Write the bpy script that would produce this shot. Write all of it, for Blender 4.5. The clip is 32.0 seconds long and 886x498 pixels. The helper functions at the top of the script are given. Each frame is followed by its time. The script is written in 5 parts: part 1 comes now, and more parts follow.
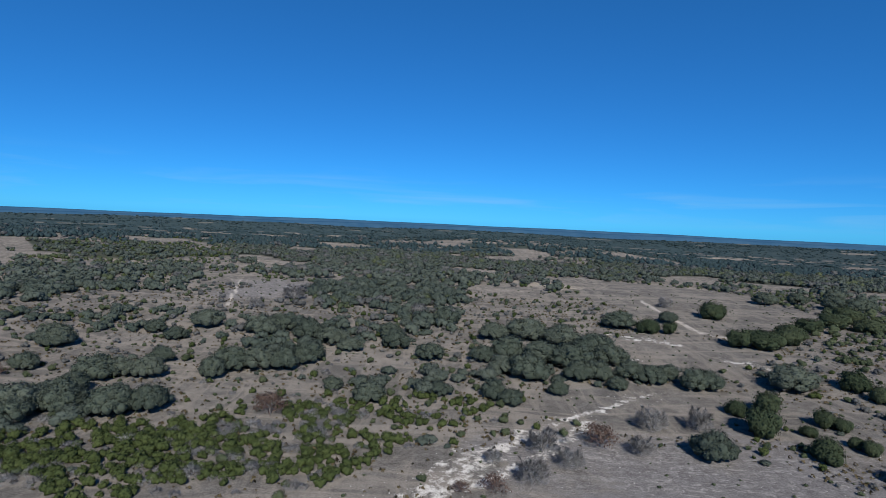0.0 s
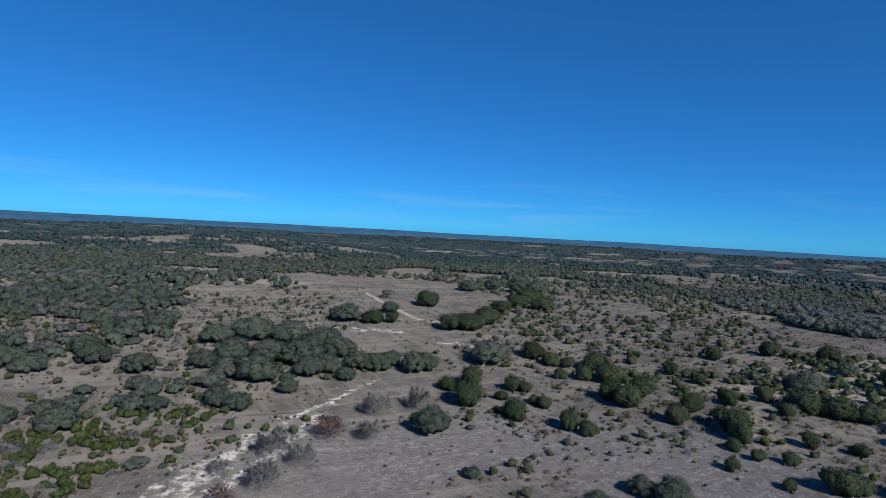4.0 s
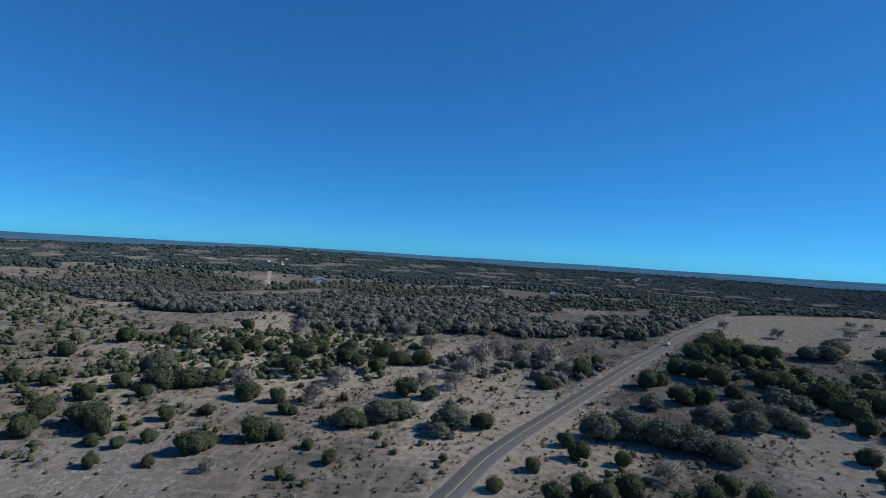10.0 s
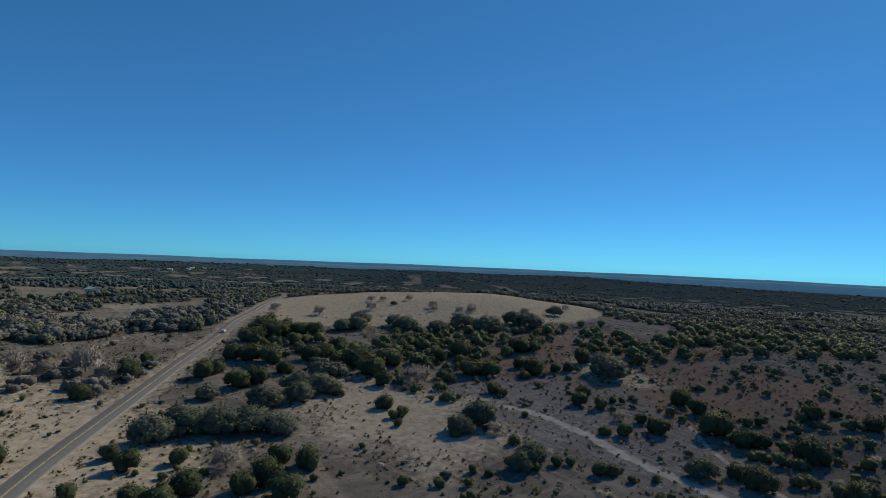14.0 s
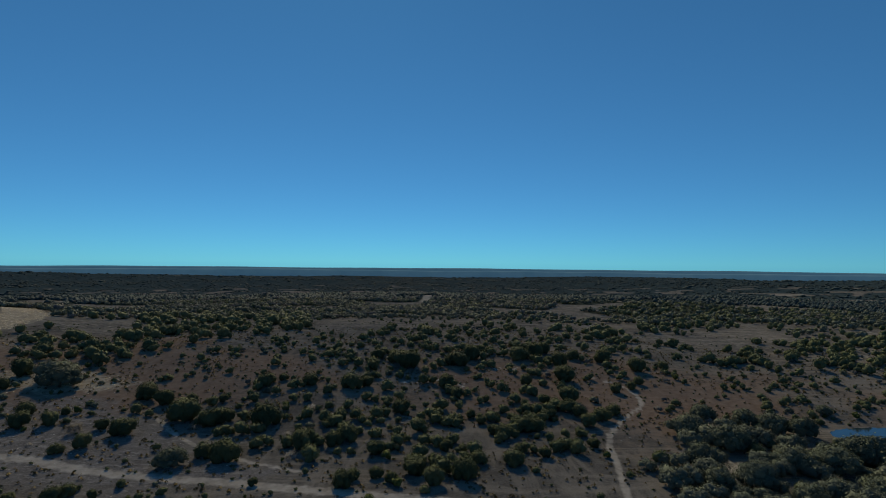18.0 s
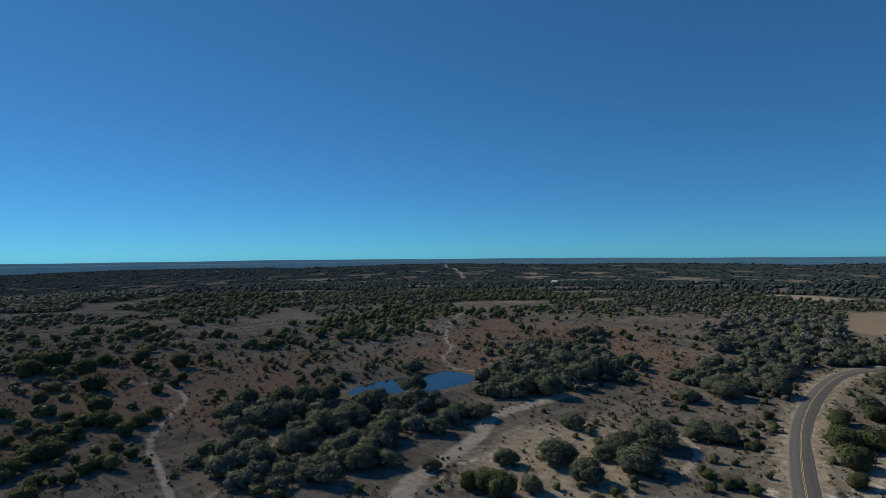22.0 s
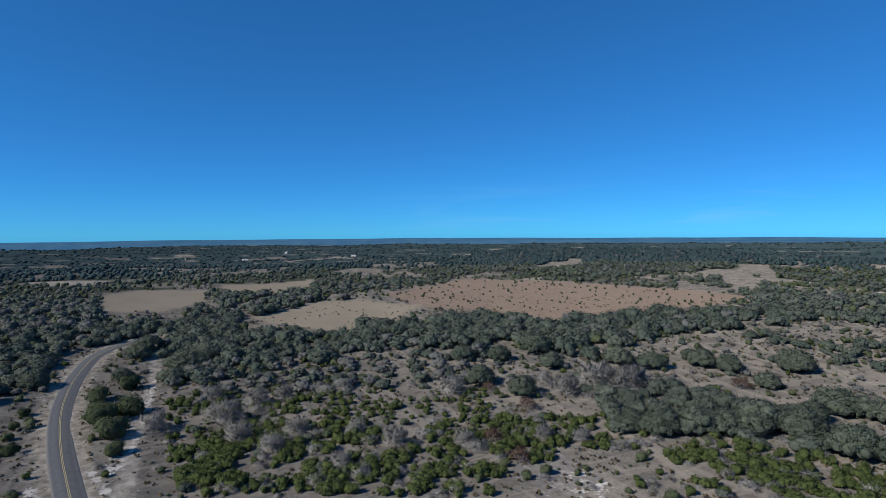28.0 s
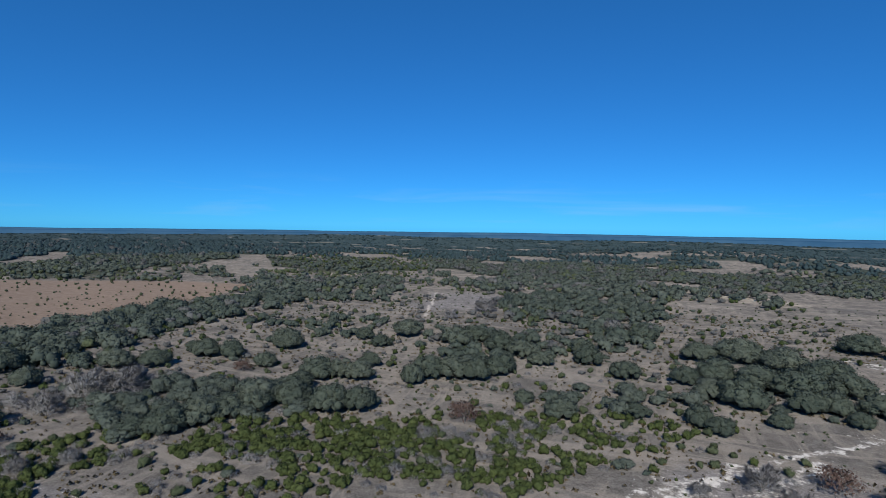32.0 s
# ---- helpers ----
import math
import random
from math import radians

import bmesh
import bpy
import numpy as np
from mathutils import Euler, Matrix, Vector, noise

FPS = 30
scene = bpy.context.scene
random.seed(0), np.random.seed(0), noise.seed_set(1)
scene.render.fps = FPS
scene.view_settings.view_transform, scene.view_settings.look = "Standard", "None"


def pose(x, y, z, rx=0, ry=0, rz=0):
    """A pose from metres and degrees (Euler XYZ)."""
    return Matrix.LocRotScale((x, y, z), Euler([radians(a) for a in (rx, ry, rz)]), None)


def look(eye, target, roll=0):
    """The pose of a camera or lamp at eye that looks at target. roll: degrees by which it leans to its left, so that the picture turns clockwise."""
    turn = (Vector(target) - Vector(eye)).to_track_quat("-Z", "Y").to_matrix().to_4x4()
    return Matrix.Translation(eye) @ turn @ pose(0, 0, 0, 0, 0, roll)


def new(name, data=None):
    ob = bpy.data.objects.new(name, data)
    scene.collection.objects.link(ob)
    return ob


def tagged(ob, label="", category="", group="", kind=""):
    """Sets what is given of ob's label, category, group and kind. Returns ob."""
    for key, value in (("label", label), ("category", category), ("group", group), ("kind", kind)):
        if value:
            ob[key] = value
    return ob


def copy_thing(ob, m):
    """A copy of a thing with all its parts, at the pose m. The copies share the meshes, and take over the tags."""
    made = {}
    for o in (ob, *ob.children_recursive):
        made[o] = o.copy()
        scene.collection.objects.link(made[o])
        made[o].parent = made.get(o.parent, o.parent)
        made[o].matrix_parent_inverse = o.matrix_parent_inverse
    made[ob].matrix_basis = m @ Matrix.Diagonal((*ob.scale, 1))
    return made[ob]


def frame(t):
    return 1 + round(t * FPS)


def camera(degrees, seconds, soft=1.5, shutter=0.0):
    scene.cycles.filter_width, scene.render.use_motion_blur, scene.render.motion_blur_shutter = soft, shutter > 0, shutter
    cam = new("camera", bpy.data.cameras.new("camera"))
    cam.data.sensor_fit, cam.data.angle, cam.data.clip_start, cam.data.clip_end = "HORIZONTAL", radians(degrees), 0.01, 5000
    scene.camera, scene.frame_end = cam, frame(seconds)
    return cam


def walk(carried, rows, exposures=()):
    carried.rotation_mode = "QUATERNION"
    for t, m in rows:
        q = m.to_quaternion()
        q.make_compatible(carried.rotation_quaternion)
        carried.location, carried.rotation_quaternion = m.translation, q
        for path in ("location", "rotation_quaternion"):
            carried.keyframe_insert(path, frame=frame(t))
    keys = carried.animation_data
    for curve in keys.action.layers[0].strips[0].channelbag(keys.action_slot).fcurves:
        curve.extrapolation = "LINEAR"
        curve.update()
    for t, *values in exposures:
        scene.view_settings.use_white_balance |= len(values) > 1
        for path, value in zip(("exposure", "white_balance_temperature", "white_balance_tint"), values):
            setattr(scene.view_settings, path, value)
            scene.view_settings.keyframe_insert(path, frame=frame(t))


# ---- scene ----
cam = camera(76.7, 32.0, soft=0.6)
HIGH = 57.5  # the eye over the road, in metres: it hovers and turns where it is
ROWS = [
    (0.0, 86.85, -2.52, 0.14),
    (0.5, 87.00, -2.69, -4.41),
    (1.0, 87.11, -2.74, -7.07),
    (1.5, 87.19, -2.77, -9.58),
    (2.0, 87.27, -2.88, -12.37),
    (2.5, 87.37, -2.92, -15.82),
    (4.5, 87.87, -3.20, -31.51),
    (5.0, 88.06, -3.33, -36.27),
    (5.5, 88.27, -3.37, -41.75),
    (6.0, 88.47, -3.49, -47.50),
    (6.5, 88.71, -3.52, -53.21),
    (7.0, 88.95, -3.61, -58.66),
    (7.5, 89.16, -3.58, -63.74),
    (8.0, 89.36, -3.46, -68.35),
    (8.5, 89.57, -3.50, -73.16),
    (9.0, 89.76, -3.42, -78.43),
    (9.5, 89.93, -3.45, -82.73),
    (10.0, 90.11, -3.44, -87.15),
    (10.5, 90.25, -3.29, -91.96),
    (11.0, 90.43, -3.23, -96.92),
    (11.5, 90.63, -3.09, -102.23),
    (12.0, 90.78, -2.88, -108.04),
    (12.5, 90.94, -2.74, -114.07),
    (13.0, 91.04, -2.58, -119.47),
    (13.5, 91.06, -2.50, -124.82),
    (15.5, 91.40, -1.66, -149.37),
    (16.0, 91.41, -1.53, -155.93),
    (16.5, 91.41, -1.37, -162.83),
    (17.0, 91.40, -1.02, -169.48),
    (17.5, 91.39, -0.81, -175.70),
    (18.0, 91.35, -0.56, -181.54),
    (18.5, 91.23, -0.31, -187.19),
    (19.0, 91.18, -0.20, -192.20),
    (19.5, 91.14, -0.14, -197.64),
    (20.0, 91.02, -0.00, -203.24),
    (20.5, 90.90, 0.13, -209.07),
    (21.0, 90.78, 0.23, -214.73),
    (21.5, 90.60, 0.41, -220.44),
    (22.0, 90.43, 0.44, -225.82),
    (22.5, 90.29, 0.54, -231.48),
    (23.0, 90.08, 0.63, -237.22),
    (23.5, 89.91, 0.82, -242.72),
    (24.0, 89.73, 0.78, -248.39),
    (24.5, 89.53, 0.82, -254.12),
    (26.5, 88.84, 0.53, -275.57),
    (27.0, 88.64, 0.62, -282.47),
    (27.5, 88.51, 0.47, -287.77),
    (28.0, 88.34, 0.39, -292.97),
    (28.5, 88.22, 0.24, -298.98),
    (29.0, 88.08, 0.19, -304.87),
    (29.5, 87.96, -0.06, -311.75),
    (30.0, 87.86, -0.20, -318.73),
    (30.5, 87.77, -0.38, -325.28),
    (31.0, 87.75, -0.55, -330.54),
    (31.5, 87.72, -0.68, -335.69),
    (32.0, 87.67, -0.86, -340.73),
]
EXPOSURES = ((0.0, -0.05, 6500, 10), (5.0, -0.1, 6500, 10), (9.0, 0.05, 6800, 9), (13.0, 0.1, 7800, 7), (16.0, -0.04, 9500, 4), (19.0, -0.25, 9700, 4), (22.0, -0.16, 8700, 7), (24.5, -0.08, 7600, 8),
             (28.0, 0.1, 6800, 9), (30.5, 0.05, 6500, 10), (32.0, -0.05, 6500, 10))
walk(cam, [(t, pose(0, 0, HIGH, rx, ry, rz)) for t, rx, ry, rz in ROWS], EXPOSURES)

# ---- light: a clear winter noon, the sun high in the south ----
SUN_AZ, SUN_EL = 171.0, 36.0  # clockwise from +y, and over the horizon
world = bpy.data.worlds.new("sky")
scene.world = world
world.use_nodes = True
wn, wl = world.node_tree.nodes, world.node_tree.links
sky = wn.new("ShaderNodeTexSky")
sky.sky_type, sky.sun_disc = "NISHITA", False
sky.sun_elevation, sky.sun_rotation = radians(SUN_EL), radians(SUN_AZ)
sky.altitude, sky.air_density, sky.dust_density, sky.ozone_density = 500, 0.6, 0.04, 6.0
back = wn["Background"]
back.inputs["Strength"].default_value = 1.0
level = wn.new("ShaderNodeMix")  # the deep, even blue of dry winter air
level.data_type, level.blend_type = "RGBA", "MULTIPLY"
level.inputs["Factor"].default_value, level.inputs[7].default_value = 1.0, (0.14, 0.14, 0.14, 1)
even = wn.new("ShaderNodeGamma")
even.inputs["Gamma"].default_value = 0.82
tint = wn.new("ShaderNodeMix")
tint.data_type, tint.blend_type = "RGBA", "MULTIPLY"
tint.inputs["Factor"].default_value, tint.inputs[7].default_value = 1.0, (0.107, 0.49, 0.822, 1)
wl.new(sky.outputs[0], level.inputs[6]), wl.new(level.outputs[2], even.inputs["Color"])
wl.new(even.outputs[0], tint.inputs[6])
veil = wn.new("ShaderNodeMix")  # thin high haze evens the blue out
veil.data_type = "RGBA"
veil.inputs["Factor"].default_value, veil.inputs[7].default_value = 0.08, (0.045, 0.25, 0.62, 1)
wl.new(tint.outputs[2], veil.inputs[6])
cirrus = wn.new("ShaderNodeMix")  # a few thin streaks of ice cloud low in the north
cirrus.data_type, cirrus.inputs[7].default_value = "RGBA", (0.28, 0.56, 0.86, 1)
where, squash, wisp = wn.new("ShaderNodeTexCoord"), wn.new("ShaderNodeMapping"), wn.new("ShaderNodeTexNoise")
squash.inputs["Scale"].default_value = (2.2, 2.2, 26)
wisp.inputs["Scale"].default_value, wisp.inputs["Detail"].default_value, wisp.inputs["Distortion"].default_value = 1.6, 7, 0.5
axes = wn.new("ShaderNodeSeparateXYZ")
wl.new(where.outputs["Generated"], squash.inputs["Vector"]), wl.new(squash.outputs[0], wisp.inputs["Vector"]), wl.new(where.outputs["Generated"], axes.inputs[0])


def between(source, stops):
    r = wn.new("ShaderNodeValToRGB")
    e = r.color_ramp.elements
    while len(e) < len(stops):
        e.new(0.5)
    for el, (p, v) in zip(e, stops):
        el.position, el.color = p, (v, v, v, 1)
    wl.new(source, r.inputs[0])
    return r.outputs[0]


def times(a, b):
    m = wn.new("ShaderNodeMath")
    m.operation = "MULTIPLY"
    wl.new(a, m.inputs[0]), wl.new(b, m.inputs[1])
    return m.outputs[0]


low = between(axes.outputs[2], ((0.0, 0.0), (0.012, 0.6), (0.03, 1.0), (0.09, 0.0)))
north = between(axes.outputs[1], ((0.25, 0.0), (0.6, 1.0)))
wl.new(times(times(between(wisp.outputs[0], ((0.52, 0.0), (0.75, 0.42))), low), north), cirrus.inputs["Factor"])
wl.new(veil.outputs[2], cirrus.inputs[6]), wl.new(cirrus.outputs[2], back.inputs["Color"])

lamp = new("sun", bpy.data.lights.new("sun", "SUN"))
lamp.data.energy, lamp.data.angle, lamp.data.color = 4.3, radians(0.53), (1.0, 0.95, 0.87)
sa, se = radians(SUN_AZ), radians(SUN_EL)
lamp.matrix_world = look((0, 0, 300), (-math.sin(sa) * math.cos(se) * 100, -math.cos(sa) * math.cos(se) * 100, 300 - math.sin(se) * 100))


# ---- materials ----
def material(name, rough=0.85, spec=0.25):
    m = bpy.data.materials.new(name)
    m.use_nodes = True
    n, k = m.node_tree.nodes, m.node_tree.links
    b = n["Principled BSDF"]
    b.inputs["Roughness"].default_value = rough
    b.inputs["Specular IOR Level"].default_value = spec
    return m, n, k, b


def ramp(n, k, source, stops):
    r = n.new("ShaderNodeValToRGB")
    e = r.color_ramp.elements
    while len(e) < len(stops):
        e.new(0.5)
    for el, (p, c) in zip(e, stops):
        el.position, el.color = p, (*c, 1)
    k.new(source, r.inputs[0])
    return r.outputs[0]


def grain(n, k, scale, detail=4.0, rough=0.6):
    g, c = n.new("ShaderNodeTexNoise"), n.new("ShaderNodeNewGeometry")
    g.inputs["Scale"].default_value, g.inputs["Detail"].default_value, g.inputs["Roughness"].default_value = scale, detail, rough
    k.new(c.outputs["Position"], g.inputs["Vector"])
    return g.outputs[0]


def mixed(n, k, fac, a, b, mode="MIX"):
    m = n.new("ShaderNodeMix")
    m.data_type, m.blend_type = "RGBA", mode
    for sock, v in ((m.inputs["Factor"], fac), (m.inputs[6], a), (m.inputs[7], b)):
        if isinstance(v, (int, float)):
            sock.default_value = v
        elif isinstance(v, tuple):
            sock.default_value = (*v, 1)
        else:
            k.new(v, sock)
    return m.outputs[2]


def calc(n, k, op, a, b=0.0, clamp=False):
    m = n.new("ShaderNodeMath")
    m.operation, m.use_clamp = op, clamp
    for sock, v in ((m.inputs[0], a), (m.inputs[1], b)):
        if isinstance(v, (int, float)):
            sock.default_value = v
        else:
            k.new(v, sock)
    return m.outputs[0]


def foliage(name, dark, mid, light, rough=0.75):
    """Leaves: each clump has its own shade, each plant its own tint."""
    m, n, k, b = material(name, rough, 0.04)
    geo, info = n.new("ShaderNodeNewGeometry"), n.new("ShaderNodeObjectInfo")
    leaf = ramp(n, k, geo.outputs["Random Per Island"], ((0.0, dark), (0.55, mid), (1.0, light)))
    att = n.new("ShaderNodeAttribute")
    att.attribute_name = "tint"
    t1 = mixed(n, k, 0.6, leaf, ramp(n, k, att.outputs["Fac"], ((0.0, dark), (0.5, mid), (1.0, light))))
    t2 = mixed(n, k, 0.4, t1, ramp(n, k, info.outputs["Random"], ((0.0, dark), (0.5, mid), (1.0, light))))
    thin, both = n.new("ShaderNodeBsdfTranslucent"), n.new("ShaderNodeMixShader")
    k.new(t2, b.inputs["Base Color"]), k.new(t2, thin.inputs["Color"])
    both.inputs[0].default_value = 0.1
    k.new(b.outputs[0], both.inputs[1]), k.new(thin.outputs[0], both.inputs[2])
    k.new(both.outputs[0], n["Material Output"].inputs["Surface"])
    return m


def straw_blades(name):
    """Dry grass: thin blades that let the light through."""
    m, n, k, b = material(name, 0.8, 0.1)
    geo = n.new("ShaderNodeNewGeometry")
    col = ramp(n, k, geo.outputs["Random Per Island"], ((0.0, (0.32, 0.285, 0.225)), (0.5, (0.45, 0.41, 0.34)), (1.0, (0.57, 0.53, 0.46))))
    thin, both = n.new("ShaderNodeBsdfTranslucent"), n.new("ShaderNodeMixShader")
    k.new(col, b.inputs["Base Color"]), k.new(col, thin.inputs["Color"])
    both.inputs[0].default_value = 0.5
    k.new(b.outputs[0], both.inputs[1]), k.new(thin.outputs[0], both.inputs[2])
    k.new(both.outputs[0], n["Material Output"].inputs["Surface"])
    return m


def bark(name, a, c):
    m, n, k, b = material(name, 0.9, 0.1)
    k.new(ramp(n, k, grain(n, k, 6.0), ((0.3, a), (0.7, c))), b.inputs["Base Color"])
    return m


OAK_LEAF = foliage("oak_leaves", (0.060, 0.078, 0.062), (0.104, 0.127, 0.095), (0.164, 0.184, 0.143))
JUNIPER_LEAF = foliage("juniper_leaves", (0.035, 0.051, 0.029), (0.067, 0.087, 0.049), (0.109, 0.128, 0.072))
SHRUB_LEAF = foliage("shrub_leaves", (0.033, 0.049, 0.018), (0.059, 0.081, 0.029), (0.094, 0.117, 0.044))
# The oak leaves again, darker and bluer: shade put into the stands' colour.
SHADED_OAK_LEAF = foliage("shaded_oak_leaves", (0.047, 0.063, 0.054), (0.080, 0.101, 0.082), (0.128, 0.148, 0.122))
TWIG = foliage("grey_twigs", (0.185, 0.184, 0.184), (0.30, 0.30, 0.30), (0.43, 0.43, 0.43), 0.9)
BRUSH = foliage("grey_brush", (0.085, 0.088, 0.085), (0.130, 0.134, 0.130), (0.190, 0.194, 0.190), 0.9)
RUST_LEAF = foliage("dead_leaves", (0.085, 0.055, 0.045), (0.155, 0.105, 0.085), (0.23, 0.16, 0.13), 0.9)
TUFT = foliage("dry_tufts", (0.07, 0.06, 0.03), (0.13, 0.10, 0.06), (0.22, 0.18, 0.11), 0.9)
# Leaves of the distant woods, with the blue of haze put into their colour.
FAR_LEAF = foliage("hazed_far_leaves", (0.021, 0.041, 0.044), (0.040, 0.066, 0.070), (0.068, 0.098, 0.102))
ROCK = bark("limestone", (0.30, 0.285, 0.26), (0.56, 0.545, 0.515))
BLADES = straw_blades("dry_grass_blades")
OAK_BARK = bark("oak_bark", (0.06, 0.05, 0.04), (0.14, 0.12, 0.10))
GREY_BARK = bark("grey_bark", (0.13, 0.12, 0.11), (0.27, 0.25, 0.23))


def soil():
    m, n, k, b = material("dry_soil", 1.0, 0.0)
    b.inputs["Diffuse Roughness"].default_value = 0.72
    a1, a2 = n.new("ShaderNodeAttribute"), n.new("ShaderNodeAttribute")
    a1.attribute_name, a2.attribute_name = "cover", "cover_more"
    s1, s2 = n.new("ShaderNodeSeparateColor"), n.new("ShaderNodeSeparateColor")
    k.new(a1.outputs["Color"], s1.inputs[0]), k.new(a2.outputs["Color"], s2.inputs[0])
    coarse, fine, grit = grain(n, k, 0.045, 6, 0.62), grain(n, k, 0.35, 5, 0.65), grain(n, k, 2.6, 4, 0.7)
    streak = grain(n, k, 0.3, 7, 0.75)
    base = ramp(n, k, coarse, ((0.32, (0.067, 0.058, 0.053)), (0.5, (0.100, 0.089, 0.083)), (0.68, (0.137, 0.128, 0.116))))
    base = mixed(n, k, 0.55, base, ramp(n, k, fine, ((0.38, (0.052, 0.047, 0.044)), (0.52, (0.106, 0.097, 0.087)), (0.66, (0.181, 0.174, 0.158)))))
    base = mixed(n, k, 0.42, base, ramp(n, k, grit, ((0.38, (0.040, 0.038, 0.034)), (0.62, (0.218, 0.211, 0.197)))))

    for scale, way, share in (((0.02, 0.12, 0.1), 0.5, 0.75), ((0.16, 0.035, 0.1), 0.2, 0.6)):  # old trails and washes, thin grass between
        geo, turn, web = n.new("ShaderNodeNewGeometry"), n.new("ShaderNodeMapping"), n.new("ShaderNodeTexNoise")
        turn.inputs["Scale"].default_value, turn.inputs["Rotation"].default_value = scale, (0, 0, way)
        web.inputs["Scale"].default_value, web.inputs["Detail"].default_value, web.inputs["Distortion"].default_value = 1.0, 7, 0.8
        k.new(geo.outputs["Position"], turn.inputs["Vector"]), k.new(turn.outputs[0], web.inputs["Vector"])
        line = ramp(n, k, web.outputs[0], ((0.50, (0, 0, 0)), (0.60, (1, 1, 1)), (0.68, (0, 0, 0))))
        base = mixed(n, k, calc(n, k, "MULTIPLY", line, share), base, ramp(n, k, grit, ((0.3, (0.146, 0.127, 0.109)), (0.7, (0.286, 0.260, 0.228)))))
    patch = ramp(n, k, grain(n, k, 0.016, 7, 0.68), ((0.46, (0, 0, 0)), (0.66, (1, 1, 1))))
    base = mixed(n, k, calc(n, k, "MULTIPLY", patch, 0.45), base, ramp(n, k, fine, ((0.3, (0.125, 0.110, 0.095)), (0.7, (0.252, 0.227, 0.198)))))

    geo, turn, ledge = n.new("ShaderNodeNewGeometry"), n.new("ShaderNodeMapping"), n.new("ShaderNodeTexNoise")
    turn.inputs["Scale"].default_value, turn.inputs["Rotation"].default_value = (0.28, 0.62, 0.3), (0, 0, -0.35)
    ledge.inputs["Scale"].default_value, ledge.inputs["Detail"].default_value, ledge.inputs["Distortion"].default_value = 1.0, 9, 1.6
    k.new(geo.outputs["Position"], turn.inputs["Vector"]), k.new(turn.outputs[0], ledge.inputs["Vector"])
    ledges = ramp(n, k, ledge.outputs[0], ((0.54, (0, 0, 0)), (0.64, (1, 1, 1))))

    def ragged(mask, gain=1.0):
        """A painted share broken up by the grain, so that its edge frays."""
        v = calc(n, k, "ADD", mask, calc(n, k, "MULTIPLY", fine, 0.9))
        v = calc(n, k, "SUBTRACT", v, calc(n, k, "MULTIPLY", grit, 0.25))
        return calc(n, k, "MULTIPLY", calc(n, k, "MULTIPLY", calc(n, k, "SUBTRACT", v, 0.62), 2.6, True), gain)

    def chalky(mask):
        """Broken chalk: shows only where the grain is high enough."""
        v = calc(n, k, "SUBTRACT", calc(n, k, "MULTIPLY", streak, 1.0), calc(n, k, "SUBTRACT", 1.0, calc(n, k, "MULTIPLY", mask, 0.6)))
        return calc(n, k, "MULTIPLY", v, 9.0, True)

    straw = ramp(n, k, fine, ((0.3, (0.25, 0.214, 0.168)), (0.7, (0.41, 0.364, 0.298))))
    rock = ramp(n, k, grit, ((0.3, (0.360, 0.333, 0.297)), (0.7, (0.612, 0.594, 0.558))))
    track = ramp(n, k, fine, ((0.3, (0.30, 0.27, 0.235)), (0.7, (0.46, 0.425, 0.38))))
    grey = mixed(n, k, 0.5, ramp(n, k, fine, ((0.36, (0.09, 0.083, 0.081)), (0.64, (0.195, 0.185, 0.183)))), ramp(n, k, grit, ((0.4, (0.085, 0.078, 0.075)), (0.66, (0.27, 0.258, 0.255)))))
    red = ramp(n, k, fine, ((0.3, (0.148, 0.102, 0.080)), (0.7, (0.236, 0.174, 0.138))))
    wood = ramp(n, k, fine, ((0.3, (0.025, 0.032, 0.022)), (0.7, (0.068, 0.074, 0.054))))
    # Haze put into the wooded ground: a blue-green mixed in with distance.
    hazed_wood = ramp(n, k, coarse, ((0.35, (0.020, 0.040, 0.046)), (0.65, (0.052, 0.076, 0.080))))
    wood = mixed(n, k, a2.outputs["Alpha"], wood, hazed_wood)
    col = mixed(n, k, ragged(s2.outputs[1], 0.85), base, red)
    col = mixed(n, k, ragged(s2.outputs[0], 0.85), col, grey)
    col = mixed(n, k, calc(n, k, "MULTIPLY", ledges, calc(n, k, "MULTIPLY", s2.outputs[0], 0.28)), col, rock)
    col = mixed(n, k, ragged(s1.outputs[1], 0.9), col, straw)
    mown = mixed(n, k, 0.5, ramp(n, k, coarse, ((0.3, (0.215, 0.180, 0.136)), (0.7, (0.275, 0.236, 0.184)))), ramp(n, k, grit, ((0.3, (0.185, 0.156, 0.118)), (0.7, (0.285, 0.245, 0.192)))))
    col = mixed(n, k, a1.outputs["Alpha"], col, mown)
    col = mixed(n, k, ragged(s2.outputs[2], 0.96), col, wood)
    col = mixed(n, k, ragged(s1.outputs[2], 0.8), col, track)
    col = mixed(n, k, chalky(s1.outputs[0]), col, rock)
    k.new(col, b.inputs["Base Color"])
    bump = n.new("ShaderNodeBump")
    bump.inputs["Strength"].default_value, bump.inputs["Distance"].default_value = 0.8, 0.28
    k.new(calc(n, k, "ADD", calc(n, k, "MULTIPLY", fine, 0.6), calc(n, k, "MULTIPLY", grit, 0.3)), bump.inputs["Height"])
    k.new(bump.outputs[0], b.inputs["Normal"])
    return m


